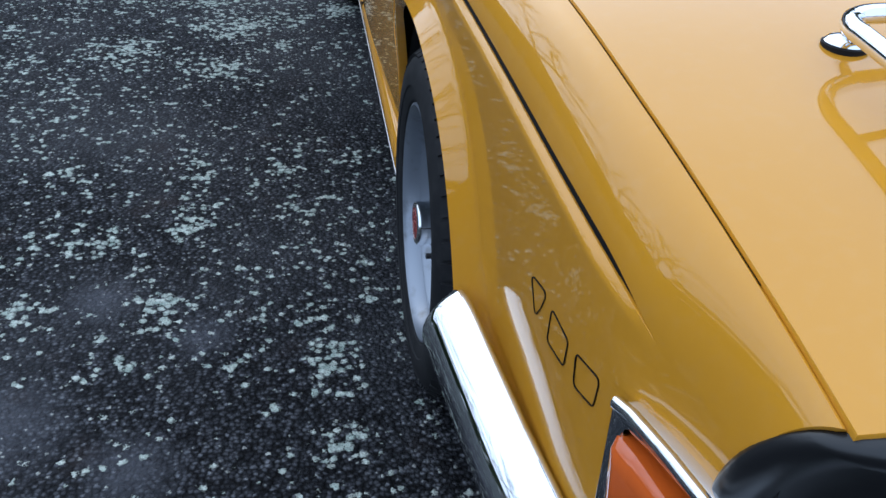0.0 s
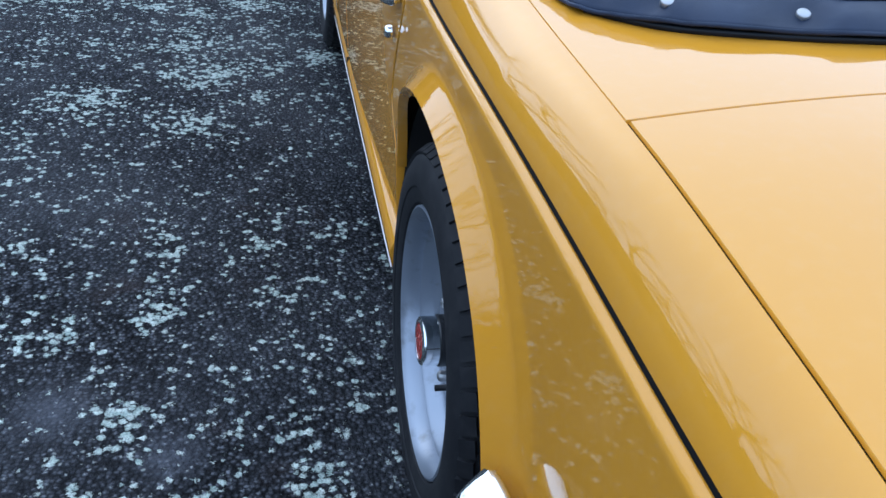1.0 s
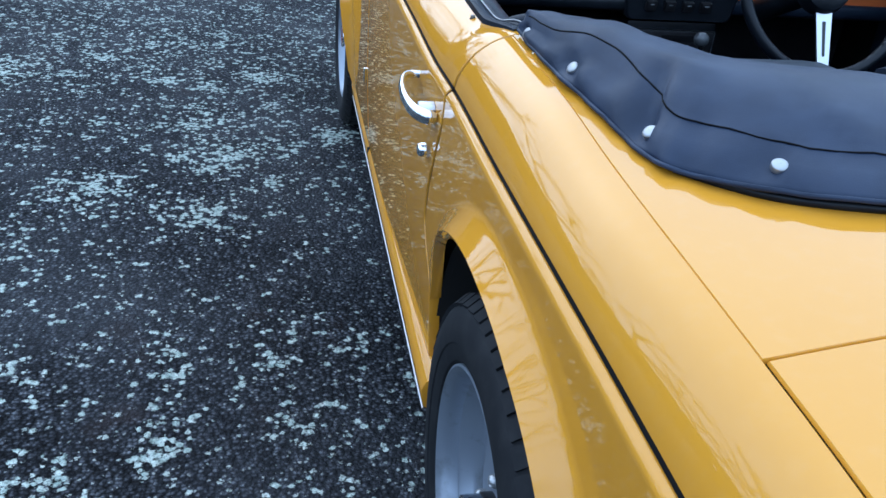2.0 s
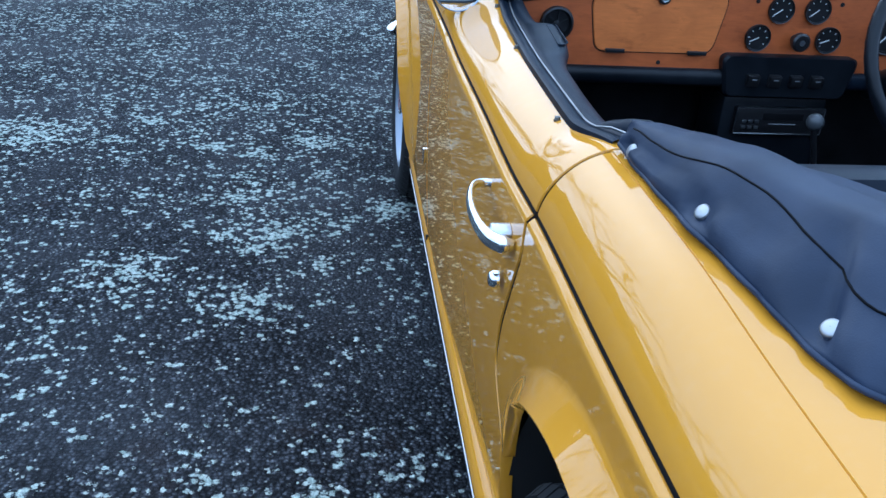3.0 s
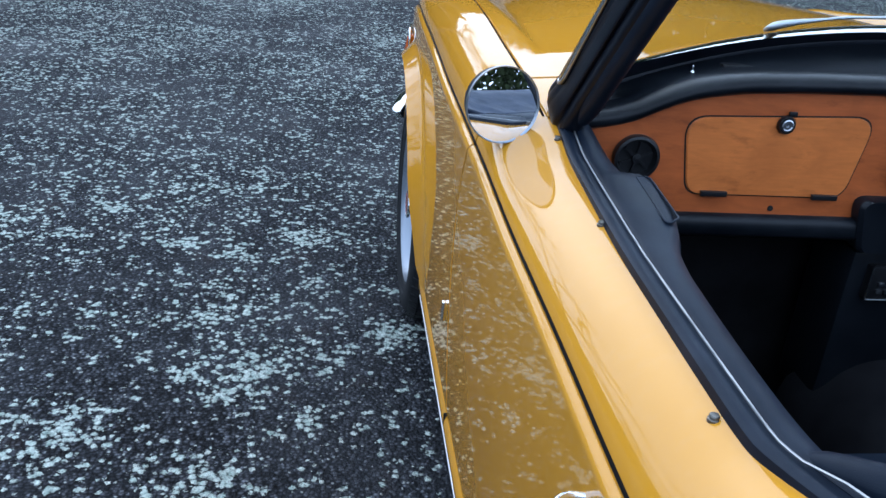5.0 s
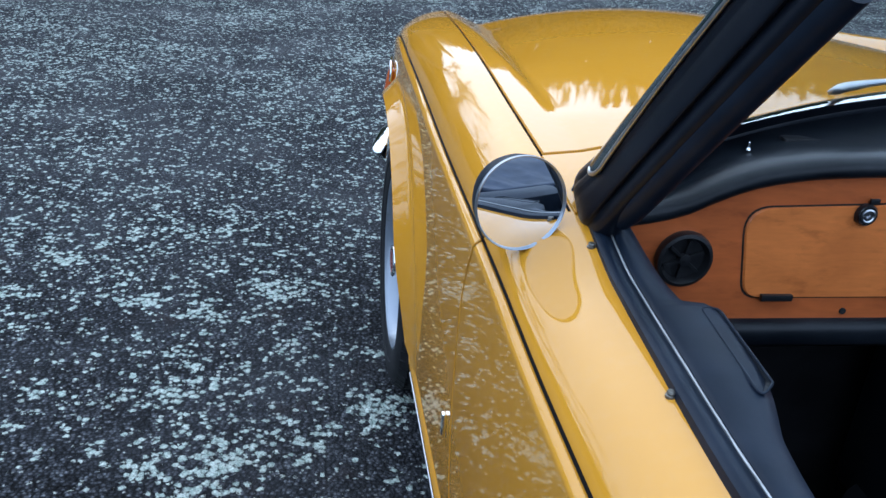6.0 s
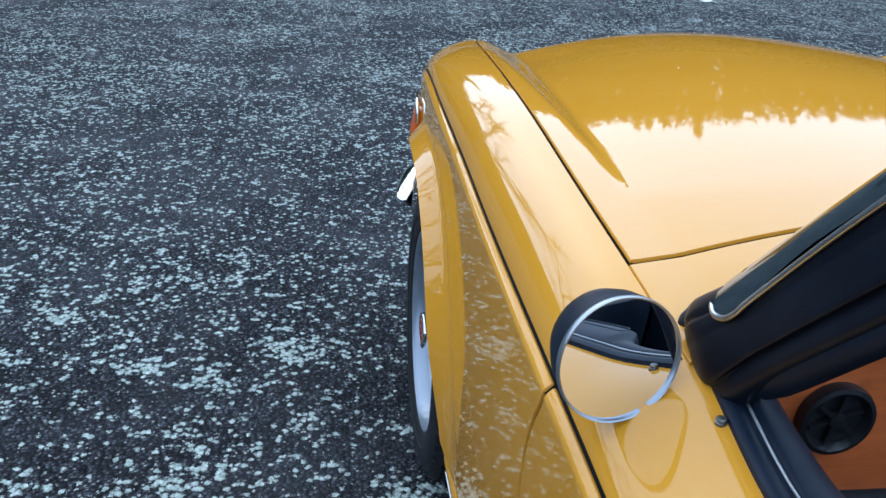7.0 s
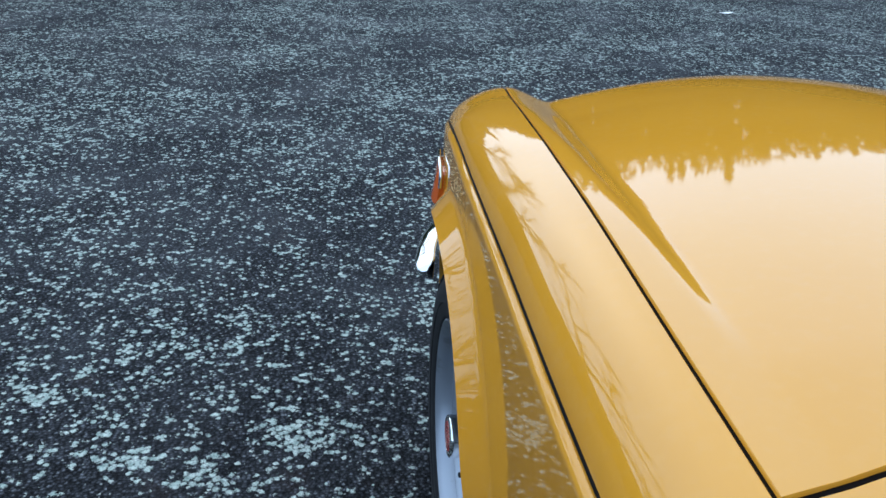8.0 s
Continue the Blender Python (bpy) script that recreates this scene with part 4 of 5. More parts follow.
def cover_point(i, v):
    """v runs from the hem on the body (0) up over the folded hood to the front edge (1)."""
    p = rim_pts[i]
    u = i / (N_C - 1) * 2 - 1
    fx = XC + u * .588
    fy = .425 + .008 * math.cos(u * 9)
    a = abs(u)
    fz = .846 - .066 * step((1 - a) / .55)
    hem = deck_z(p.x, p.y) + .006 + .0020 * noise.noise((i * .21, 3.0, 0)) + .0006 * noise.noise((i * .6, 7.0, 0)) + .007 * step((-.03 - p.y) / .07)
    q = p.lerp(Vector((fx, fy, 0)), v)
    rise = .894 - .034 * step((a - .7) / .3)
    s1 = math.sin(min(1.0, v / .26) * math.pi / 2) ** 1.05
    z = hem + (rise - hem) * s1 if v < .26 else rise + (fz - rise) * step((v - .30) / .72)
    edge = min(1, v / .05) * min(1, (1 - v) / .06)
    z += edge * (.008 * noise.noise((q.x * 8, q.y * 8, 1.0)) + .007 * abs(noise.noise((q.x * 16 + q.y * 9, q.y * 7 - q.x * 5, 4.0))) + .0016 * noise.noise((q.x * 55, q.y * 30, 2.0)))
    w = .012 * edge * noise.noise((i * .25, v * 3, 2.0))
    lift = .009 * noise.noise((i * .30, 5.0, v * 2)) * max(0.0, 1 - v / .16)
    # drawn in at each stud, bellied out between them
    pull = max(math.exp(-((i - j) / 1.5) ** 2) for j in pulled)
    fold = max(math.exp(-((i - j - 2.2) / 0.9) ** 2) for j in pulled) - .5 * pull
    lift += (.004 - .010 * pull + .006 * fold) * math.sin(min(1.0, v / .085) * math.pi)
    # a deep crease runs up from the studs at the corners
    crease = max(math.exp(-((i - j) / 1.2) ** 2) - .6 * math.exp(-((i - j - 2.4) / 1.2) ** 2) for j in pulled[4:6])
    lift -= .013 * crease * math.sin(min(1.0, v / .22) * math.pi)
    out = (p - Vector((XC, .25, 0))).normalized() * lift
    return Vector((q.x + out.x, q.y + out.y + w * .3, z + max(-.35 * abs(lift), lift * .5)))


vs = [0, .012, .03, .055, .085, .11, .135, .16, .19, .22, .26] + lin(.30, 1, 26)
P = [[cover_point(i, v) for i in range(N_C)] for v in vs]
last = P[-1]
P.append([p + Vector((0, .008, -.004)) for p in last])
P.append([p + Vector((0, .011, -.014)) for p in last])
P.append([p + Vector((0, .006, -.040)) for p in last])
V = [p for r in P for p in r]
cover = link_mesh("hood_cover", V, grid_faces(len(P), N_C), COVER, car, "navy black vinyl cover over the folded hood", 70)
so = cover.modifiers.new("thickness", "SOLIDIFY")
so.thickness, so.offset = .004, -1
tube("piping", [cover_point(i, .092 + .06 * step((rim_pts[i].y + .02) / .22) + .03 * math.exp(-((rim_pts[i].y - .10) / .07) ** 2)) + Vector((0, 0, .0002)) for i in range(3, N_C - 3)], .0011, LINE, cover, "black piped seam", 6)
tube("hem", [cover_point(i, .0) + Vector((0, 0, .0005)) for i in range(N_C)], .0026, COVER, cover, "rolled hem", 6)
# black tube along the deck below the rear hem
back = [p for p in rim_pts if p.y < -.02]
tube("under_hem_tube", [(p.x * .985, p.y + .007, deck_z(p.x, p.y) + .004) for p in back], .0055, PAD, cover, "black tube lying under the rear hem", 8)
for sx_, sy_ in STUDS:
    for k in (0, 1):
        x = 2 * XC - sx_ if k else sx_
        i = min(range(N_C), key=lambda j: (cover_point(j, .034) - Vector((x, sy_, .85))).length)
        a = cover_point(i, .040)
        nrm = (cover_point(min(i + 3, N_C - 1), .06) - cover_point(max(i - 3, 0), .06)).cross(cover_point(i, .12) - cover_point(i, .01)).normalized()
        if nrm.dot(a - Vector((XC, .25, .78))) < 0:
            nrm = -nrm
        nrm = (nrm + Vector((0, -.10, .22))).normalized()
        m = Matrix.Translation(a + nrm * .0032) @ nrm.to_track_quat("Z", "Y").to_matrix().to_4x4()
        lathe("stud", [(.0082, -.004), (.0082, .0012), (.0072, .0024), (.0045, .0031), (.0003, .0034)], m, STUD, cover, "round dull metal press stud", 18)

# ---------------------------------------------------------------- cockpit
dash = new("dashboard")
dash.parent = car
tagged(dash, label="walnut veneered dashboard with black padding")
D_Y = 1.245
dash_m = Matrix.Translation((0, D_Y, 0)) @ Matrix(((1, 0, 0, 0), (0, 0, -1, 0), (0, 1, 0, 0), (0, 0, 0, 1)))     # x, z in the plane; out towards the seats
top_l = [(-.515, .700), (-.522, .824), (-.500, .832), (-.472, .843), (-.440, .857), (-.413, .869), (-.385, .876), (-.340, .881), (-.244, .887), (-.10, .890)]
outline = top_l + [(2 * XC - x, z) for x, z in top_l[::-1]]
slab("wood_panel", outline, dash_m, .010, WOOD, dash, "walnut veneer fascia", .001)
lid_pts = rounded([(-.383, .846), (-.097, .857), (-.118, .733), (-.362, .732)], [.030, .030, .030, .026], 8)
lid_pts = [(x, z) for x, z in lid_pts]
grow = lambda pts, g: [(x + g * (x + .24) / .14, z + g * (z - .79) / .06) for x, z in pts]
slab("lid_gap", grow(lid_pts, .0022), dash_m @ Matrix.Translation((0, 0, .0092)), .0012, DARK, dash, "", .0002)
slab("glovebox_lid", lid_pts, dash_m @ Matrix.Translation((0, 0, .010)), .0035, WOOD_LID, dash, "walnut glovebox lid, shut", .002)
for x in (-.322, -.150):
    box("lid_hinge", (x, D_Y - .018, .735), (.040, .006, .008), BLACK, dash, "black hinge", None, .001)
m = dash_m @ Matrix.Translation((-.236, .842, .0135))
lathe("lid_lock", [(.0135, 0), (.0135, .004), (.0115, .007), (.0075, .007), (.0065, .005)], m, BLACK, dash, "round glovebox lock in a black bezel", 24)
lathe("lock_barrel", [(.0092, .004), (.0090, .0078), (.0072, .0084), (.0060, .0072), (.0025, .0072), (.0022, .0050), (.0003, .0048)], m, STEEL, dash, "bright lock barrel", 18)
bm = bmesh.new()
box_bm(bm, dash_m @ Vector((-.229, .858, .0150)), (.012, .004, .007), None, .001)
part("lid_catch", bm, BLACK, dash)
for x, z in ((-.040, .842), (-.225, .712), (.14, .842)):
    lathe("screw", [(.0045, 0), (.004, .002), (.0003, .0025)], dash_m @ Matrix.Translation((x, z, .010)), DARK, dash, "", 12)


def air_vent(x, z):
    m = dash_m @ Matrix.Translation((x, z, .010))
    v = lathe("face_vent", [(.0335, 0), (.0345, .006), (.033, .011), (.029, .012), (.027, .008), (.025, .003), (.0003, .001)], m, BLACK, dash, "round black air vent", 40)
    for g in (0, 60, 120):
        mm = m @ Matrix.Rotation(radians(g + 20), 4, "Z") @ Matrix.Translation((0, 0, .006)) @ Matrix.Diagonal((.048, .0035, .004, 1))
        bm = bmesh.new()
        bmesh.ops.create_cube(bm, size=1.0, matrix=mm)
        part("vane", bm, BLACK, v)
    lathe("vent_knob", [(.007, .004), (.007, .010), (.0003, .011)], m, BLACK, v, "", 16)


air_vent(-.447, .784)
air_vent(2 * XC + .447, .784)


def gauge(x, z, r, ang):
    m = dash_m @ Matrix.Translation((x, z, .010))
    g = lathe("gauge", [(r, 0), (r * 1.02, .004), (r * .98, .007), (r * .90, .007), (r * .88, .004), (.0003, .0035)], m, BLACK, dash, "round black instrument", 40)
    lathe("gauge_bezel", [(r * 1.02, .002), (r * 1.05, .0055), (r * 1.0, .0085), (r * .95, .0075)], m, BLACK, g, "", 40)
    for i in range(7):
        a = radians(-40 + 260 * i / 6)
        mm = m @ Matrix.Rotation(a, 4, "Z") @ Matrix.Translation((r * .72, 0, .0046)) @ Matrix.Diagonal((r * .13, r * .04, .0006, 1))
        bm = bmesh.new()
        bmesh.ops.create_cube(bm, size=1.0, matrix=mm)
        part("dial_mark", bm, WHITE, g)
    mm = m @ Matrix.Rotation(radians(ang), 4, "Z") @ Matrix.Translation((r * .28, 0, .0055)) @ Matrix.Diagonal((r * .75, r * .06, .0008, 1))
    bm = bmesh.new()
    bmesh.ops.create_cube(bm, size=1.0, matrix=mm)
    part("needle", bm, WHITE, g)


for x, z, r, a in ((.011, .827, .0265, 215), (.089, .829, .0265, 220), (-.026, .770, .0265, 205), (.126, .770, .0265, 200), (.262, .795, .050, 230), (.42, .795, .050, 225)):
    gauge(x, z, r, a)
lathe("pull_knob", [(.010, 0), (.010, .016), (.018, .018), (.019, .030), (.015, .034), (.0003, .034)], dash_m @ Matrix.Translation((.056, .769, .010)), BLACK, dash, "black pull knob", 24)
lathe("knob_cap", [(.006, .034), (.006, .0348), (.0003, .0348)], dash_m @ Matrix.Translation((.056, .769, .010)), STEEL, dash, "", 16)

# padded roll over the fascia, running forward to the glass
roll = tab([(0.0, .911), (.21, .908), (.34, .903), (.384, .898), (.43, .889), (.47, .874), (.502, .858), (.54, .847), (.60, .838)])
P = []
for i in range(49):
    x = XC + (i / 48 * 2 - 1) * .575
    a = abs(x - XC)
    z = roll(a)
    u = a / .585
    us = a / .603
    yf = screen_y(us) + .018
    P.append([(x, D_Y + .002, z - .019), (x, D_Y - .014, z - .019), (x, D_Y - .022, z - .015), (x, D_Y - .025, z - .007), (x, D_Y - .021, z + .001), (x, D_Y - .010, z + .006),
              (x, D_Y + .02, z + .003), (x, D_Y + .05, z - .002), (x, max(D_Y + .055, yf - .02), z + .5 * (.842 + .095 * (1 - us * us) - z)), (x, max(D_Y + .060, yf), .846 + .095 * (1 - us * us))])
link_mesh("padded_roll", [p for r in P for p in r], grid_faces(49, 10, 0, True), PAD, dash, "black padded dash top", 60)
for x in (-.36, 2 * XC + .36):
    lathe("dash_screw", [(.0036, 0), (.003, .002), (.0014, .003), (.0014, .009), (.0003, .010)], Matrix.Translation((x, D_Y + .055, roll(abs(x - XC)))), CHROME, dash, "", 12)
for sx_ in (-1, 1):
    slab("demister_slot", rounded([(-.10, -.008), (.10, -.008), (.10, .008), (-.10, .008)], .006, 3), Matrix.Translation((XC + sx_ * .26, D_Y + .075, .8985)), .006, BLACK, dash, "black demister slot", .001)

# shelf edge below the wood, and the switch panel with the radio
P = [[(x, D_Y - .004, .703), (x, D_Y - .022, .701), (x, D_Y - .027, .694), (x, D_Y - .027, .676), (x, D_Y - .020, .668), (x, D_Y + .03, .664), (x, D_Y + .16, .664)] for x in lin(-.515, -.072, 12)]
link_mesh("parcel_shelf", [p for r in P for p in r], grid_faces(12, 7, 0, True), PAD, dash, "black parcel shelf edge", 60)
P = [[(2 * XC - p[0], p[1], p[2]) for p in r] for r in P]
link_mesh("parcel_shelf", [p for r in P for p in r], grid_faces(12, 7), TRIM, dash, "black parcel shelf edge", 60)
slab("switch_panel", rounded([(-.100, .738), (2 * XC + .100, .738), (2 * XC + .082, .652), (-.082, .652)], .018, 5), dash_m @ Matrix.Translation((0, 0, -.005)), .040, PAD, dash, "black switch panel", .006)
for i, x in enumerate((-.029, .018, .064, .109)):
    box("rocker_switch", (x, D_Y - .040, .689), (.026, .014, .024), BLACK, dash, "black rocker switch", Matrix.Rotation(radians(12), 4, "X"), .003)
    box("switch_mark", (x, D_Y - .0478, .692), (.010, .0012, .0018), MARK, dash, "", Matrix.Rotation(radians(12), 4, "X"), .0003)
box("console", (XC, D_Y + .05, .50), (.235, .12, .29), PAD, dash, "black centre console", None, .012)
radio = box("radio", (.058, D_Y - .015, .598), (.196, .020, .056), BLACK, dash, "black car radio", None, .003)
tube("radio_trim", [(p[0], D_Y - .026, p[1]) for p in rounded([(-.040, .628), (.156, .628), (.156, .570), (-.040, .570)], .004, 3)], .0012, STEEL, radio, "thin bright trim", 6, True)
box("radio_display", (.065, D_Y - .0258, .608), (.09, .002, .014), LINE, radio, "dark display", None, .0005)
for x in (-.020, -.006, .008):
    for z in (.584, .597):
        box("radio_button", (x, D_Y - .027, z), (.009, .004, .006), STEEL, radio, "", None, .001)
box("radio_legend", (.065, D_Y - .027, .592), (.06, .001, .0018), MARK, radio, "", None, .0003)

# tunnel, gear lever, floor, inner doors, bulkheads, seats
P = []
for y in lin(.30, 1.30, 14):
    P.append([(XC + .125 * math.cos(a) * (1.15 if abs(math.cos(a)) > .9 else 1), y, .25 + .20 * math.sin(a) ** .6 if math.sin(a) > 0 else .25) for a in lin(0, math.pi, 15)])
link_mesh("tunnel", [p for r in P for p in r], grid_faces(14, 15), CARPET, car, "black carpeted transmission tunnel", 50)
lathe("gear_gaiter", [(.075, 0), (.072, .012), (.060, .020), (.056, .034), (.044, .042), (.040, .060), (.026, .072), (.014, .100), (.010, .11)], Matrix.Translation((XC + .02, 1.06, .445)), TRIM, car, "black gear lever gaiter", 28)
lever = tube("gear_lever", [(XC + .02, 1.06, .53), (XC + .004, 1.055, .590), (XC - .012, 1.05, .640)], .006, BLACK, car, "black gear lever with a grey knob", 10)
bm = bmesh.new()
ball_bm(bm, (XC - .013, 1.05, .655), .017, 1.0, 18)
part("gear_knob", bm, KNOB, lever, "dark grey gear knob")
box("cabin_floor", (XC, .75, .255), (1.16, 1.3, .02), CARPET, car)
box("front_bulkhead", (XC, 1.42, .46), (1.16, .02, .44), CARPET, car)
box("rear_bulkhead", (XC, .16, .50), (1.16, .02, .56), CARPET, car)


def seat(x0):
    s = new("seat")
    s.parent = car
    tagged(s, label="black vinyl seat")
    for nm, c, sz, rx in (("seat_cushion", (x0, .74, .40), (.44, .46, .13), 6), ("seat_back", (x0, .47, .58), (.44, .12, .40), -14)):
        bm = bmesh.new()
        box_bm(bm, c, sz, Matrix.Rotation(radians(rx), 4, "X"), .035)
        part(nm, bm, TRIM, s)


seat(-.225)
seat(2 * XC + .225)

cap_out = tab([(.44, -.562), (.463, -.569), (.49, -.576), (.525, -.583), (.55, -.587), (.59, -.588), (.8, -.588), (1.0, -.582), (1.2, -.573), (1.29, -.569)])
cap_in = tab([(.44, -.518), (.50, -.526), (.60, -.533), (.79, -.527), (.86, -.518), (.91, -.502), (.96, -.492), (1.035, -.486), (1.058, -.490), (1.072, -.512), (1.15, -.517), (1.30, -.520)])
for k in (0, 1):
    ys = columns(.450, 1.285, (), 70)
    sg = (lambda r: [(2 * XC - p[0], p[1], p[2]) for p in r]) if k else (lambda r: r)
    strip, capp = [], []
    for y in ys:
        z = s_z(min(y, 1.27))
        o, q = cap_out(y), cap_in(y)
        strip.append(sg([(o, y, z - .006), (o + .001, y, z + .003), (o + .006, y, z + .006), (o + .012, y, z + .005), (o + .016, y, z + .0028), (o + .0265, y, z + .0028)]))
        bulge = .005 * step((y - .86) / .10) * step((1.07 - y) / .02)
        capp.append(sg([(o + .0225, y, z - .02), (o + .023, y, z + .0034), (o + .027, y, z + .0062), (q - .016, y, z + .003 + bulge), (q - .005, y, z - .002 + bulge), (q, y, z - .012), (q - .002, y, z - .03), (q - .02, y, z - .06), (q - .025, y, .30)]))
    link_mesh("window_seal", [p for r in strip for p in r], grid_faces(len(ys), 6, 0, k == 0), TRIM, door[k], "black rubber window seal", 50)
    link_mesh("door_capping", [p for r in capp for p in r], grid_faces(len(ys), 9, 0, k == 0), TRIM, door[k], "black padded door capping", 50)
    loop = [Vector((a, b, 0)) for a, b in rounded([(-.512, 1.048), (-.495, 1.044), (-.502, .925), (-.521, .905)], .008, 6)]
    lp = [(2 * XC - p.x if k else p.x, p.y, s_z(min(p.y, 1.1)) + .0072) for p in loop]
    n_ = len(lp)
    mid_ = [((p[0] * .6 + .4 * sum(q[0] for q in lp) / n_), (p[1] * .8 + .2 * sum(q[1] for q in lp) / n_), p[2] - .006) for p in lp]
    link_mesh("pull_recess", lp + mid_, [(i, (i + 1) % n_, n_ + (i + 1) % n_, n_ + i) for i in range(n_)] + [tuple(n_ + i for i in range(n_))], PAD, door[k], "black finger recess in the door capping", 40)
    tube("recess_rim", lp, .0013, TRIM, door[k], "", 8, True)
    pts = sg([(cap_out(y) + .0195, y, s_z(min(y, 1.27)) + .0050) for y in ys if y > .52] )
    pts = sg([(-.540, .444, .836), (-.547, .462, .834), (-.555, .488, .831)]) + pts
    tube("window_channel", pts, .0011, STUD, door[k], "thin bright window channel", 6)

# padded roll at the rear end of the door opening
tube("cockpit_roll", spline([(-.552, .530, .812), (-.534, .497, .823), (-.523, .482, .827), (-.514, .474, .829), (-.507, .469, .828)], 14), [.009, .012, .014, .015, .016, .016, .016, .016, .016, .016, .015, .013, .009, .003], TRIM, car, "black padded cockpit edge", 12)

# windscreen


def screen_point(u, v):
    """Glass surface: u across, v up."""
    x = XC + u * (.603 - .028 * v)
    y = screen_y(u) + .022 - .290 * v - .01 * v * v
    z = .848 + .095 * (1 - u * u) + (.322 - .06 * (1 - u * u)) * v
    return Vector((x, y, z))


screen = new("windscreen")
screen.parent = car
tagged(screen, label="raked windscreen in a black frame")
P = [[screen_point(u, v) for u in lin(-.985, .985, 33)] for v in lin(.02, .97, 12)]
V = [p for r in P for p in r]
F = grid_faces(12, 33)
gl = link_mesh("glass_pane", V, F, GLASS, screen, "clear windscreen glass")
so = gl.modifiers.new("thickness", "SOLIDIFY")
so.thickness, so.offset = .004, 0
gl.visible_shadow = False


def pillar(k):
    """Black pillar: rounded foot on the body, two ribs along its length."""
    V, F = [], []
    n = 108
    rows = 40
    b = Vector((0, .86, .42))
    for i in range(rows):
        r = i / (rows - 1)
        v = -.05 + 1.05 * r ** 1.25
        c = screen_point(-1.0, max(v, -.01)) + Vector((-.004, -.050, -.006))
        if v < -.01:
            c += Vector((0, -.29, .30)) * (v + .01) * 1.1
        foot = math.exp(-(max(0, v) / .11) ** 2)
        dome = math.sqrt(max(0.05, 1 - max(0.0, (.03 - v) / .085) ** 2))
        wx = (.018 + .005 * foot) * dome
        wy = (.046 + .008 * foot) * dome
        for j in range(n):
            g = 2 * math.pi * j / n
            cu, su = math.cos(g), math.sin(g)
            cu = math.copysign(abs(cu) ** .75, cu)
            su = math.copysign(abs(su) ** .75, su)
            rib = 1 - (1 - .55 * foot) * (.16 * math.exp(-((g - 2.62) / .07) ** 2) + .10 * math.exp(-((g - 3.05) / .05) ** 2) + .30 * math.exp(-((g - 3.85) / .16) ** 2))
            p = c + Vector((wx * cu * rib, 0, 0)) + b * (wy * su * rib)
            V.append((p.x if not k else 2 * XC - p.x, p.y, p.z))
    for i in range(rows - 1):
        for j in range(n):
            j2 = (j + 1) % n
            F.append((i * n + j, i * n + j2, (i + 1) * n + j2, (i + 1) * n + j))
    F.append(tuple(range(n)))
    F.append(tuple((rows - 1) * n + j for j in range(n))[::-1])
    link_mesh("pillar", V, F, PILLAR, screen, "black windscreen pillar", 55)


for k in (0, 1):
    pillar(k)
    P = [screen_point(-1.0, v) + Vector((.003, -.082, -.030)) for v in lin(.10, .97, 16)]
    tube("door_seal", [((2 * XC - p.x) if k else p.x, p.y, p.z) for p in P], [.010, .0135] + [.014] * 14, TRIM, screen, "black rubber seal behind the pillar", 16)
tube("header_rail", [screen_point(u, 1.0) for u in lin(-1, 1, 25)], .022, TRIM, screen, "black header rail", 12)
us_ = [-1.03 + 2.06 * i / 120 for i in range(121)]
swell = lambda u: .012 + .004 * step((abs(u) - .50) / .35)
fall = lambda u: math.sqrt(max(.02, 1 - max(0.0, (abs(u) - .955) / .076) ** 2))
tube("base_rubber", [screen_point(u, 0.0) + Vector((0, .001 + .004 * step((abs(u) - .50) / .35), -.003 - .004 * step((abs(u) - .50) / .35))) for u in us_],
     [swell(u) * fall(u) for u in us_], PILLAR, screen, "black base rubber", 20)
for k in (0, 1):
    way = [(-.0252, .98, -.020), (-.0252, .60, -.022), (-.0256, .30, -.029), (-.0262, .235, -.032), (-.0262, .195, -.030), (-.0245, .160, -.021), (-.0185, .140, -.008), (-.008, .132, .002), (.004, .129, .004)]
    fine = spline([screen_point(-1.0, v) + Vector((dx, .74 * dn, .67 * dn)) for dx, v, dn in way], 60)
    trim = [((2 * XC - p.x) if k else p.x, p.y, p.z) for p in fine]
    tube("bright_trim", trim, .0026, STEEL, screen, "bright trim round the glass", 8)
    P = []
    for v in lin(.165, .96, 24):
        P.append([screen_point(-1.0, v) + Vector((dx, .74 * dn, .67 * dn)) for dx, dn in ((-.0252, -.019 - .012 * step((.5 - v) / .35) * step((v - .15) / .05)), (-.0240, -.012), (-.0190, -.004), (-.0115, .0036), (-.0025, .0066), (.008, .0050))])
    V = [((2 * XC - p.x) if k else p.x, p.y, p.z) for r in P for p in r]
    link_mesh("glass_edge", V, grid_faces(24, 6, 0, k == 0), GLOSS, screen, "dark glossy edge of the glass", 60)

P = [[screen_point(u, v * (.075 + .045 * u * u)) + Vector((0, -.006, -.004)) for u in lin(-.985, .985, 49)] for v in (-.3, .1, .5, .8, 1.0)]
link_mesh("glass_band", [p for r in P for p in r], grid_faces(5, 49), PILLAR, screen, "black rubber band along the foot of the glass", 60)

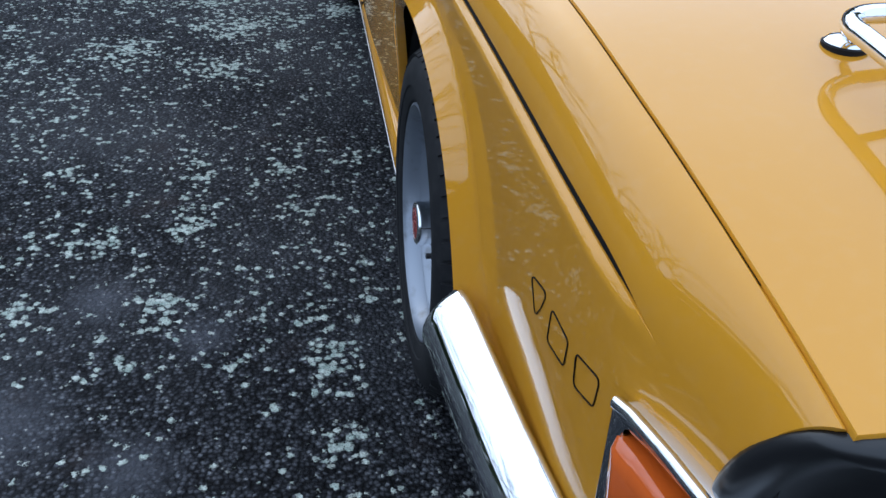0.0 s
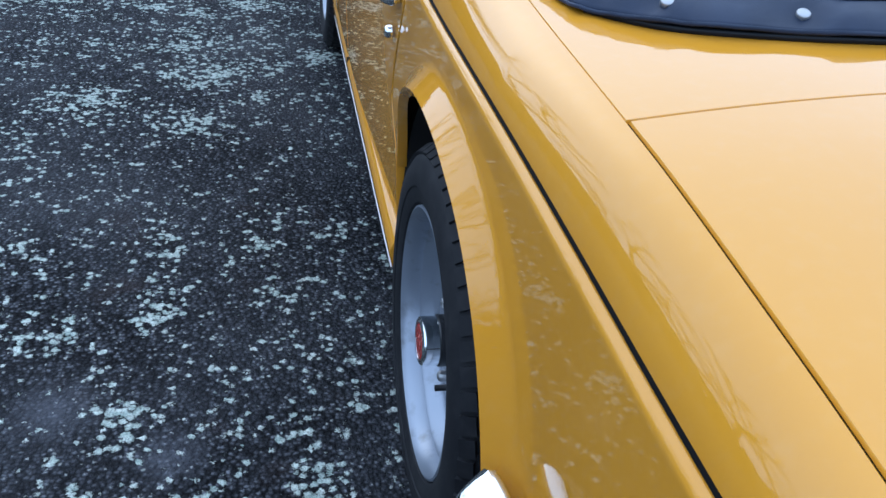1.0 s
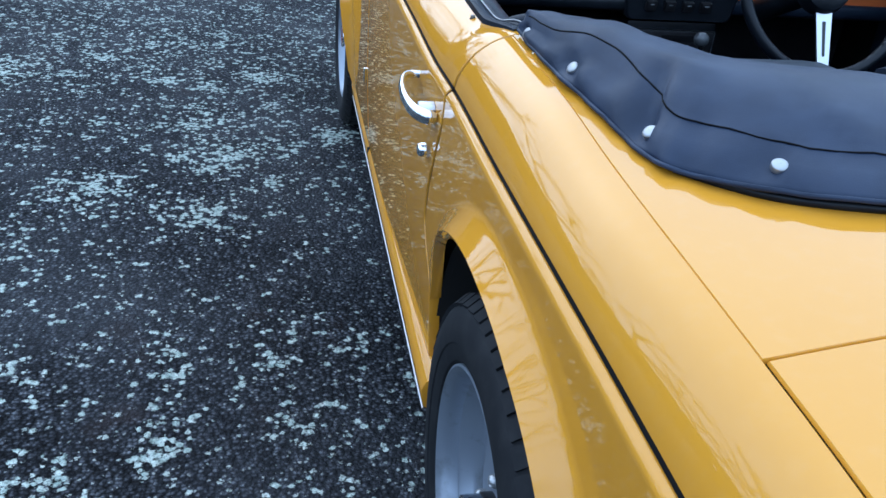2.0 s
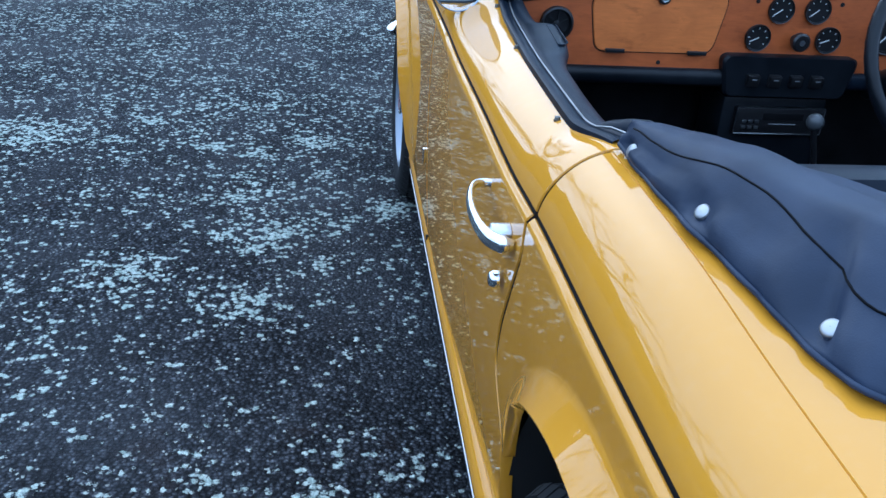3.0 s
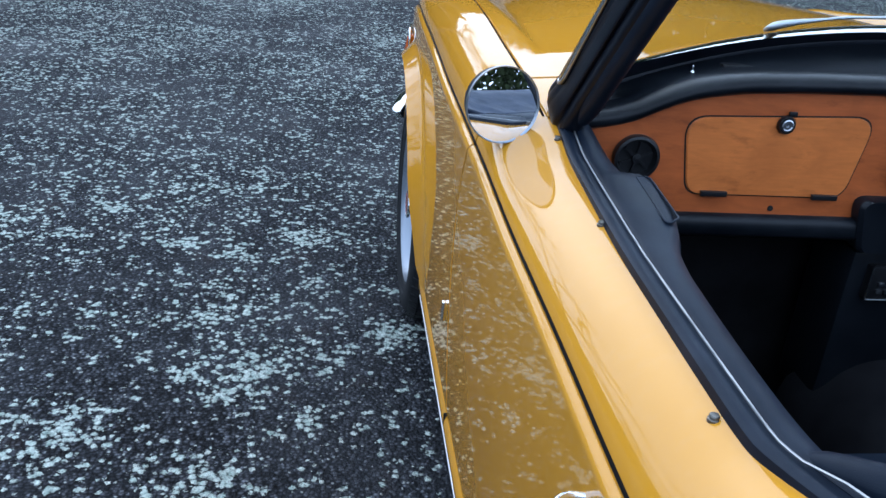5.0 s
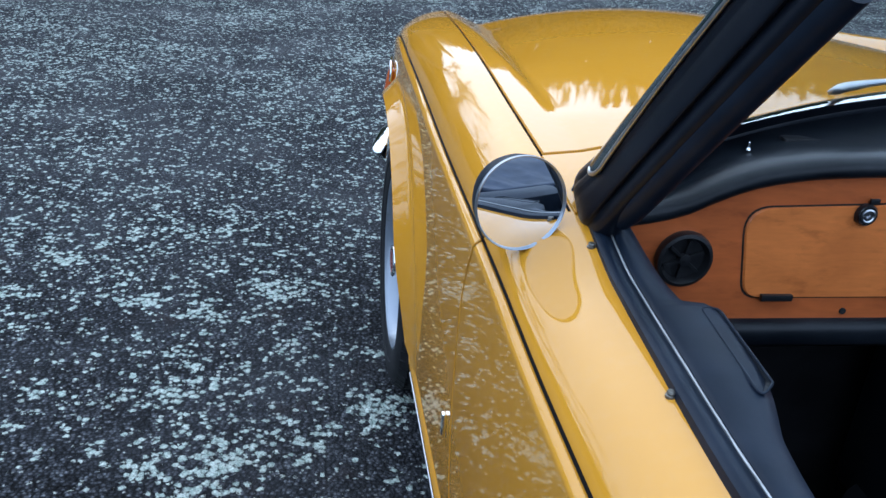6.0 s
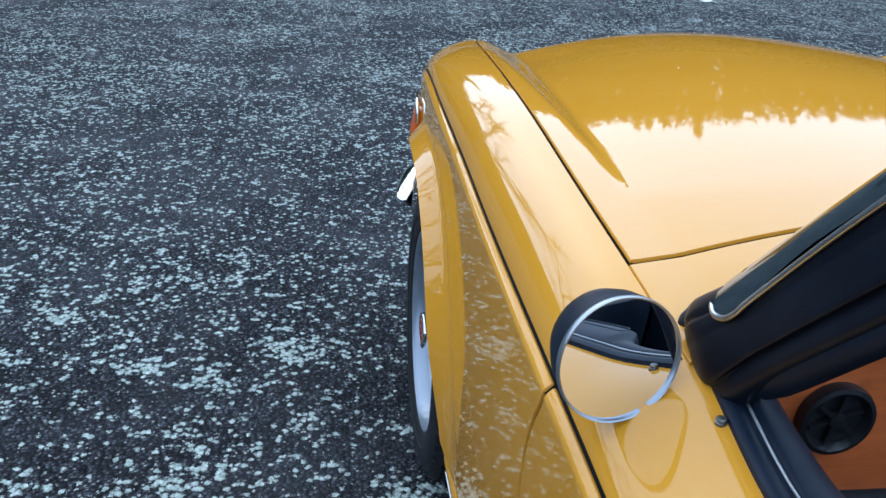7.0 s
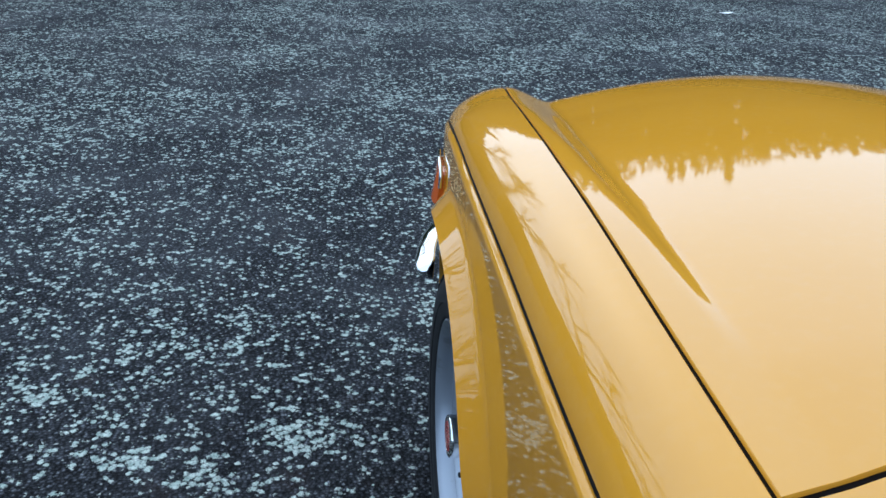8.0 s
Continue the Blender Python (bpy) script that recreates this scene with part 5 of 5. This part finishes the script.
# wiper resting at the foot of the glass
wiper = new("wiper")
wiper.parent = car
tagged(wiper, label="silver wiper arm resting on the windscreen")
wp = [screen_point(-.46, .075) + Vector((0, .030, .004)), screen_point(-.43, .09) + Vector((0, .018, .010)), screen_point(-.33, .105) + Vector((0, .012, .010)), screen_point(-.20, .115) + Vector((0, .010, .009)), screen_point(.15, .130) + Vector((0, .010, .009))]
tube("wiper_arm", spline(wp, 20), [.003, .004, .0055, .0065, .0065, .006, .0055, .0045, .004, .003, .0025, .0025, .0025, .0025, .0025, .0025, .0025, .0025, .0025, .0025], STEEL, wiper, "silver wiper arm", 8)
tube("wiper_blade", [screen_point(u, .105 + .02 * u) + Vector((0, .008, .006)) for u in lin(-.05, .55, 12)], .004, BLACK, wiper, "black wiper blade", 6)
sp = screen_point(-.885, .28)
tilt = (screen_point(-.83, .28) - sp).cross(screen_point(-.895, .33) - sp).normalized()
lathe("paper_disc", [(.018, 0), (.018, .0008), (.0003, .0008)], Matrix.Translation(sp - tilt * .0035 * (1 if tilt.y > 0 else -1)) @ tilt.to_track_quat("Z", "Y").to_matrix().to_4x4(), RED, screen, "round red-brown paper disc", 28)

# steering wheel
sw_c = Vector((.262, .985, .800))
sw_n = Vector((0, -.90, .44)).normalized()
sw_m = Matrix.Translation(sw_c) @ sw_n.to_track_quat("Z", "Y").to_matrix().to_4x4()
wheel_s = new("steering_wheel")
wheel_s.parent = car
tagged(wheel_s, label="black steering wheel with silver spokes")
tube("wheel_rim", [sw_m @ Vector((.192 * math.cos(a), .192 * math.sin(a), 0)) for a in lin(0, 2 * math.pi * 47 / 48, 48)], .0125, PAD, wheel_s, "black rim", 12, True)
for a in (-90, 30, 150):
    mm = sw_m @ Matrix.Rotation(radians(a), 4, "Z")
    slab("spoke", [(.04, -.020), (.182, -.013), (.182, .013), (.04, .020)], mm @ Matrix.Translation((0, 0, -.012)), .004, STEEL, wheel_s, "silver spoke", .001)
    slab("spoke_slot", rounded([(.075, -.004), (.150, -.003), (.150, .003), (.075, .004)], .002, 3), mm @ Matrix.Translation((0, 0, -.0078)), .0006, BLACK, wheel_s, "", .0001)
lathe("hub_pad", [(.058, -.03), (.060, -.01), (.055, .008), (.040, .016), (.0003, .019)], sw_m, PAD, wheel_s, "black round hub pad", 36)
lathe("hub_emblem", [(.018, .017), (.018, .0195), (.0003, .020)], sw_m, STEEL, wheel_s, "round silver emblem", 24)
tube("column", [sw_c - sw_n * .03, sw_c - sw_n * .30], .028, PAD, wheel_s, "", 14)

# ---------------------------------------------------------------- trees round the yard
BARK = material("grey_bark", (0.06, 0.05, 0.042), rough=0.9)
_v = coords(BARK, (6, 6, 1.5))
wire(BARK, mix_col(BARK, noise_tex(BARK, _v, 3.0, 4), (0.07, 0.062, 0.055), (0.17, 0.15, 0.13)), shader(BARK).inputs["Base Color"])
NEEDLE = material("conifer_needles", (0.025, 0.045, 0.022), rough=0.8)
_v = coords(NEEDLE)
wire(NEEDLE, mix_col(NEEDLE, noise_tex(NEEDLE, _v, 1.2, 3), (0.012, 0.022, 0.012), (0.036, 0.054, 0.024)), shader(NEEDLE).inputs["Base Color"])
HEDGE = material("hedge_leaves", (0.03, 0.044, 0.019), rough=0.9, spec=0.2)
_v = coords(HEDGE)
wire(HEDGE, mix_col(HEDGE, noise_tex(HEDGE, _v, 2.0, 4), (0.014, 0.022, 0.010), (0.045, 0.062, 0.026)), shader(HEDGE).inputs["Base Color"])


def conifer(hgt, seed):
    rng = random.Random(seed)
    tree = new("conifer_tree")
    tagged(tree, label="tall dark green conifer at the edge of the yard", category="tree", group="conifers round the yard")
    tube("trunk", [(0, 0, 0), (0.03, 0, hgt * .4), (0, 0, hgt * .97)], [.22, .15, .02], BARK, tree, "", 8)
    V, F = [], []
    levels = 26
    for i in range(levels):
        h = hgt * (.08 + .90 * i / levels)
        reach = (hgt * .20) * (1 - i / levels) ** .8 + .15
        for b in range(9):
            a = rng.uniform(0, 2 * math.pi)
            ln = reach * rng.uniform(.65, 1.2)
            d = Vector((math.cos(a), math.sin(a), rng.uniform(-.35, -.05)))
            s = Vector((-math.sin(a), math.cos(a), 0))
            for q in range(7):
                t0 = (q + .3) / 7
                c = Vector((0, 0, h)) + d * ln * t0
                w = ln * .26 * (1 - t0 * .7)
                for g in (-1, 1):
                    tip = c + s * g * w + d * w * .6 + Vector((0, 0, -rng.uniform(.05, .25)))
                    o = len(V)
                    V += [c + d * .10, c - d * .14 + Vector((0, 0, .08)), tip]
                    F.append((o, o + 1, o + 2))
            o = len(V)
            V += [Vector((0, 0, h)) + s * .08, Vector((0, 0, h)) - s * .08, Vector((0, 0, h)) + d * ln]
            F.append((o, o + 1, o + 2))
    link_mesh("crown", V, F, NEEDLE, tree, "", 180, False)
    return tree


def bare_tree(hgt, seed):
    rng = random.Random(seed)
    tree = new("bare_tree")
    tagged(tree, label="leafless broad tree with fine twigs", category="tree", group="bare trees round the yard")
    V, F = [], []

    def grow(p, d, ln, r, depth):
        pts = [p]
        q, dd = p, d
        for _ in range(4):
            dd = (dd + Vector((rng.gauss(0, .12), rng.gauss(0, .12), rng.gauss(.03, .08)))).normalized()
            q = q + dd * ln / 4
            pts.append(q)
        v, f = tube_data(pts, [r * (1 - .35 * k / 4) for k in range(5)], 5 if depth < 3 else 3, False, len(V), False)
        V.extend(v)
        F.extend(f)
        if depth >= 5:
            return
        for _ in range(3 if depth < 4 else 4):
            t = rng.choice(pts[2:])
            nd = (dd + Vector((rng.gauss(0, .55), rng.gauss(0, .55), rng.gauss(.12, .35)))).normalized()
            grow(t, nd, ln * rng.uniform(.6, .8), r * .55, depth + 1)

    grow(Vector((0, 0, -.1)), Vector((0, 0, 1)), hgt * .30, hgt * .022, 0)
    link_mesh("trunk", V, F, BARK, tree, "", 60)
    return tree


rng = random.Random(5)
con = conifer(9.0, 3)
con.matrix_world = pose(-3.0, 40.0, 0)
for i in range(190):
    x = -40 + i * .47 + rng.uniform(-.3, .3)
    s = rng.choice((.72, .74, .76, .78, .79, .81, .85)) * (1.0 + .062 * max(-2, min(14, x)))
    copy_thing(con, Matrix.LocRotScale((x, 38 + rng.uniform(-2, 4) + .006 * x * x, 0), Euler((0, 0, rng.uniform(0, 6))), (s * .52, s * .52, s)))
bare = bare_tree(10.0, 8)
bare.matrix_world = pose(-17.0, 4.0, 0)
for x, y, s in ((-7.5, 19, 1.15), (-5.5, 25, 1.1), (-10.5, 15.5, 1.05), (-13.5, -1.0, .95), (-13, 6.0, 1.0), (-14, 12.5, 1.0), (-18, -3.0, .9), (-16.5, 11.0, .95), (-19, 18.0, .9), (-6, -22, 1.0), (2, -24, .9), (8, -22, 1.1), (-1.5, 27, .7), (15, 6, .9)):
    copy_thing(bare, Matrix.LocRotScale((x, y, 0), Euler((0, 0, rng.uniform(0, 6))), (s, s, s)))


def hedge(x0, y0, x1, y1, h, size=1.0, dens=60, rise=0.0, name="hedge"):
    rng2 = random.Random(11)
    V, F = [], []
    a, b = Vector((x0, y0, 0)), Vector((x1, y1, 0))
    n = int((b - a).length * dens)
    d = (b - a).normalized()
    s = Vector((-d.y, d.x, 0))
    for i in range(n):
        f_ = rng2.random()
        p = a.lerp(b, f_) + s * rng2.gauss(0, .35 * size) + Vector((0, 0, h * rng2.random() ** .7 * rng2.uniform(.90, 1.05) * (1 + .18 * noise.noise((f_ * (b - a).length * .25, h, 0)) * (1 if h < 5 else .25)) * (1 + rise * min(.14, max(0.0, f_ - .44)))))
        u = Vector((rng2.gauss(0, 1), rng2.gauss(0, 1), rng2.gauss(0, 1))).normalized() * .22 * size
        w = u.orthogonal().normalized() * .16 * size
        o = len(V)
        V += [p - u, p + w, p + u, p - w]
        F.append((o, o + 1, o + 2, o + 3))
    ob = link_mesh(name, V, F, HEDGE, None, "", 180, False)
    return tagged(ob, label="dense green hedge along the yard", category="hedge", kind="stuff")


hedge(-15, -18, -15, 26, 2.7, 1.2, 130)
hedge(-14, -20, 16, -20, 4.2, 1.3, 150)
hedge(-46, 37, 55, 37, 6.15, 1.3, 720, 6.4)

# a scrap of white paper lying on the tarmac
bm = bmesh.new()
bmesh.ops.create_grid(bm, x_segments=6, y_segments=4, size=.5)
for v_ in bm.verts:
    v_.co = Vector((v_.co.x * .14, v_.co.y * .07, .010 + .010 * noise.noise((v_.co.x * 3, v_.co.y * 4, 2))))
scrap = part("paper_scrap", bm, WHITE, None)
scrap.matrix_world = pose(2.73, 8.79, 0, 0, 0, 20)
so = scrap.modifiers.new("thickness", "SOLIDIFY")
so.thickness = .001
tagged(scrap, label="crumpled scrap of white paper on the tarmac", category="litter")
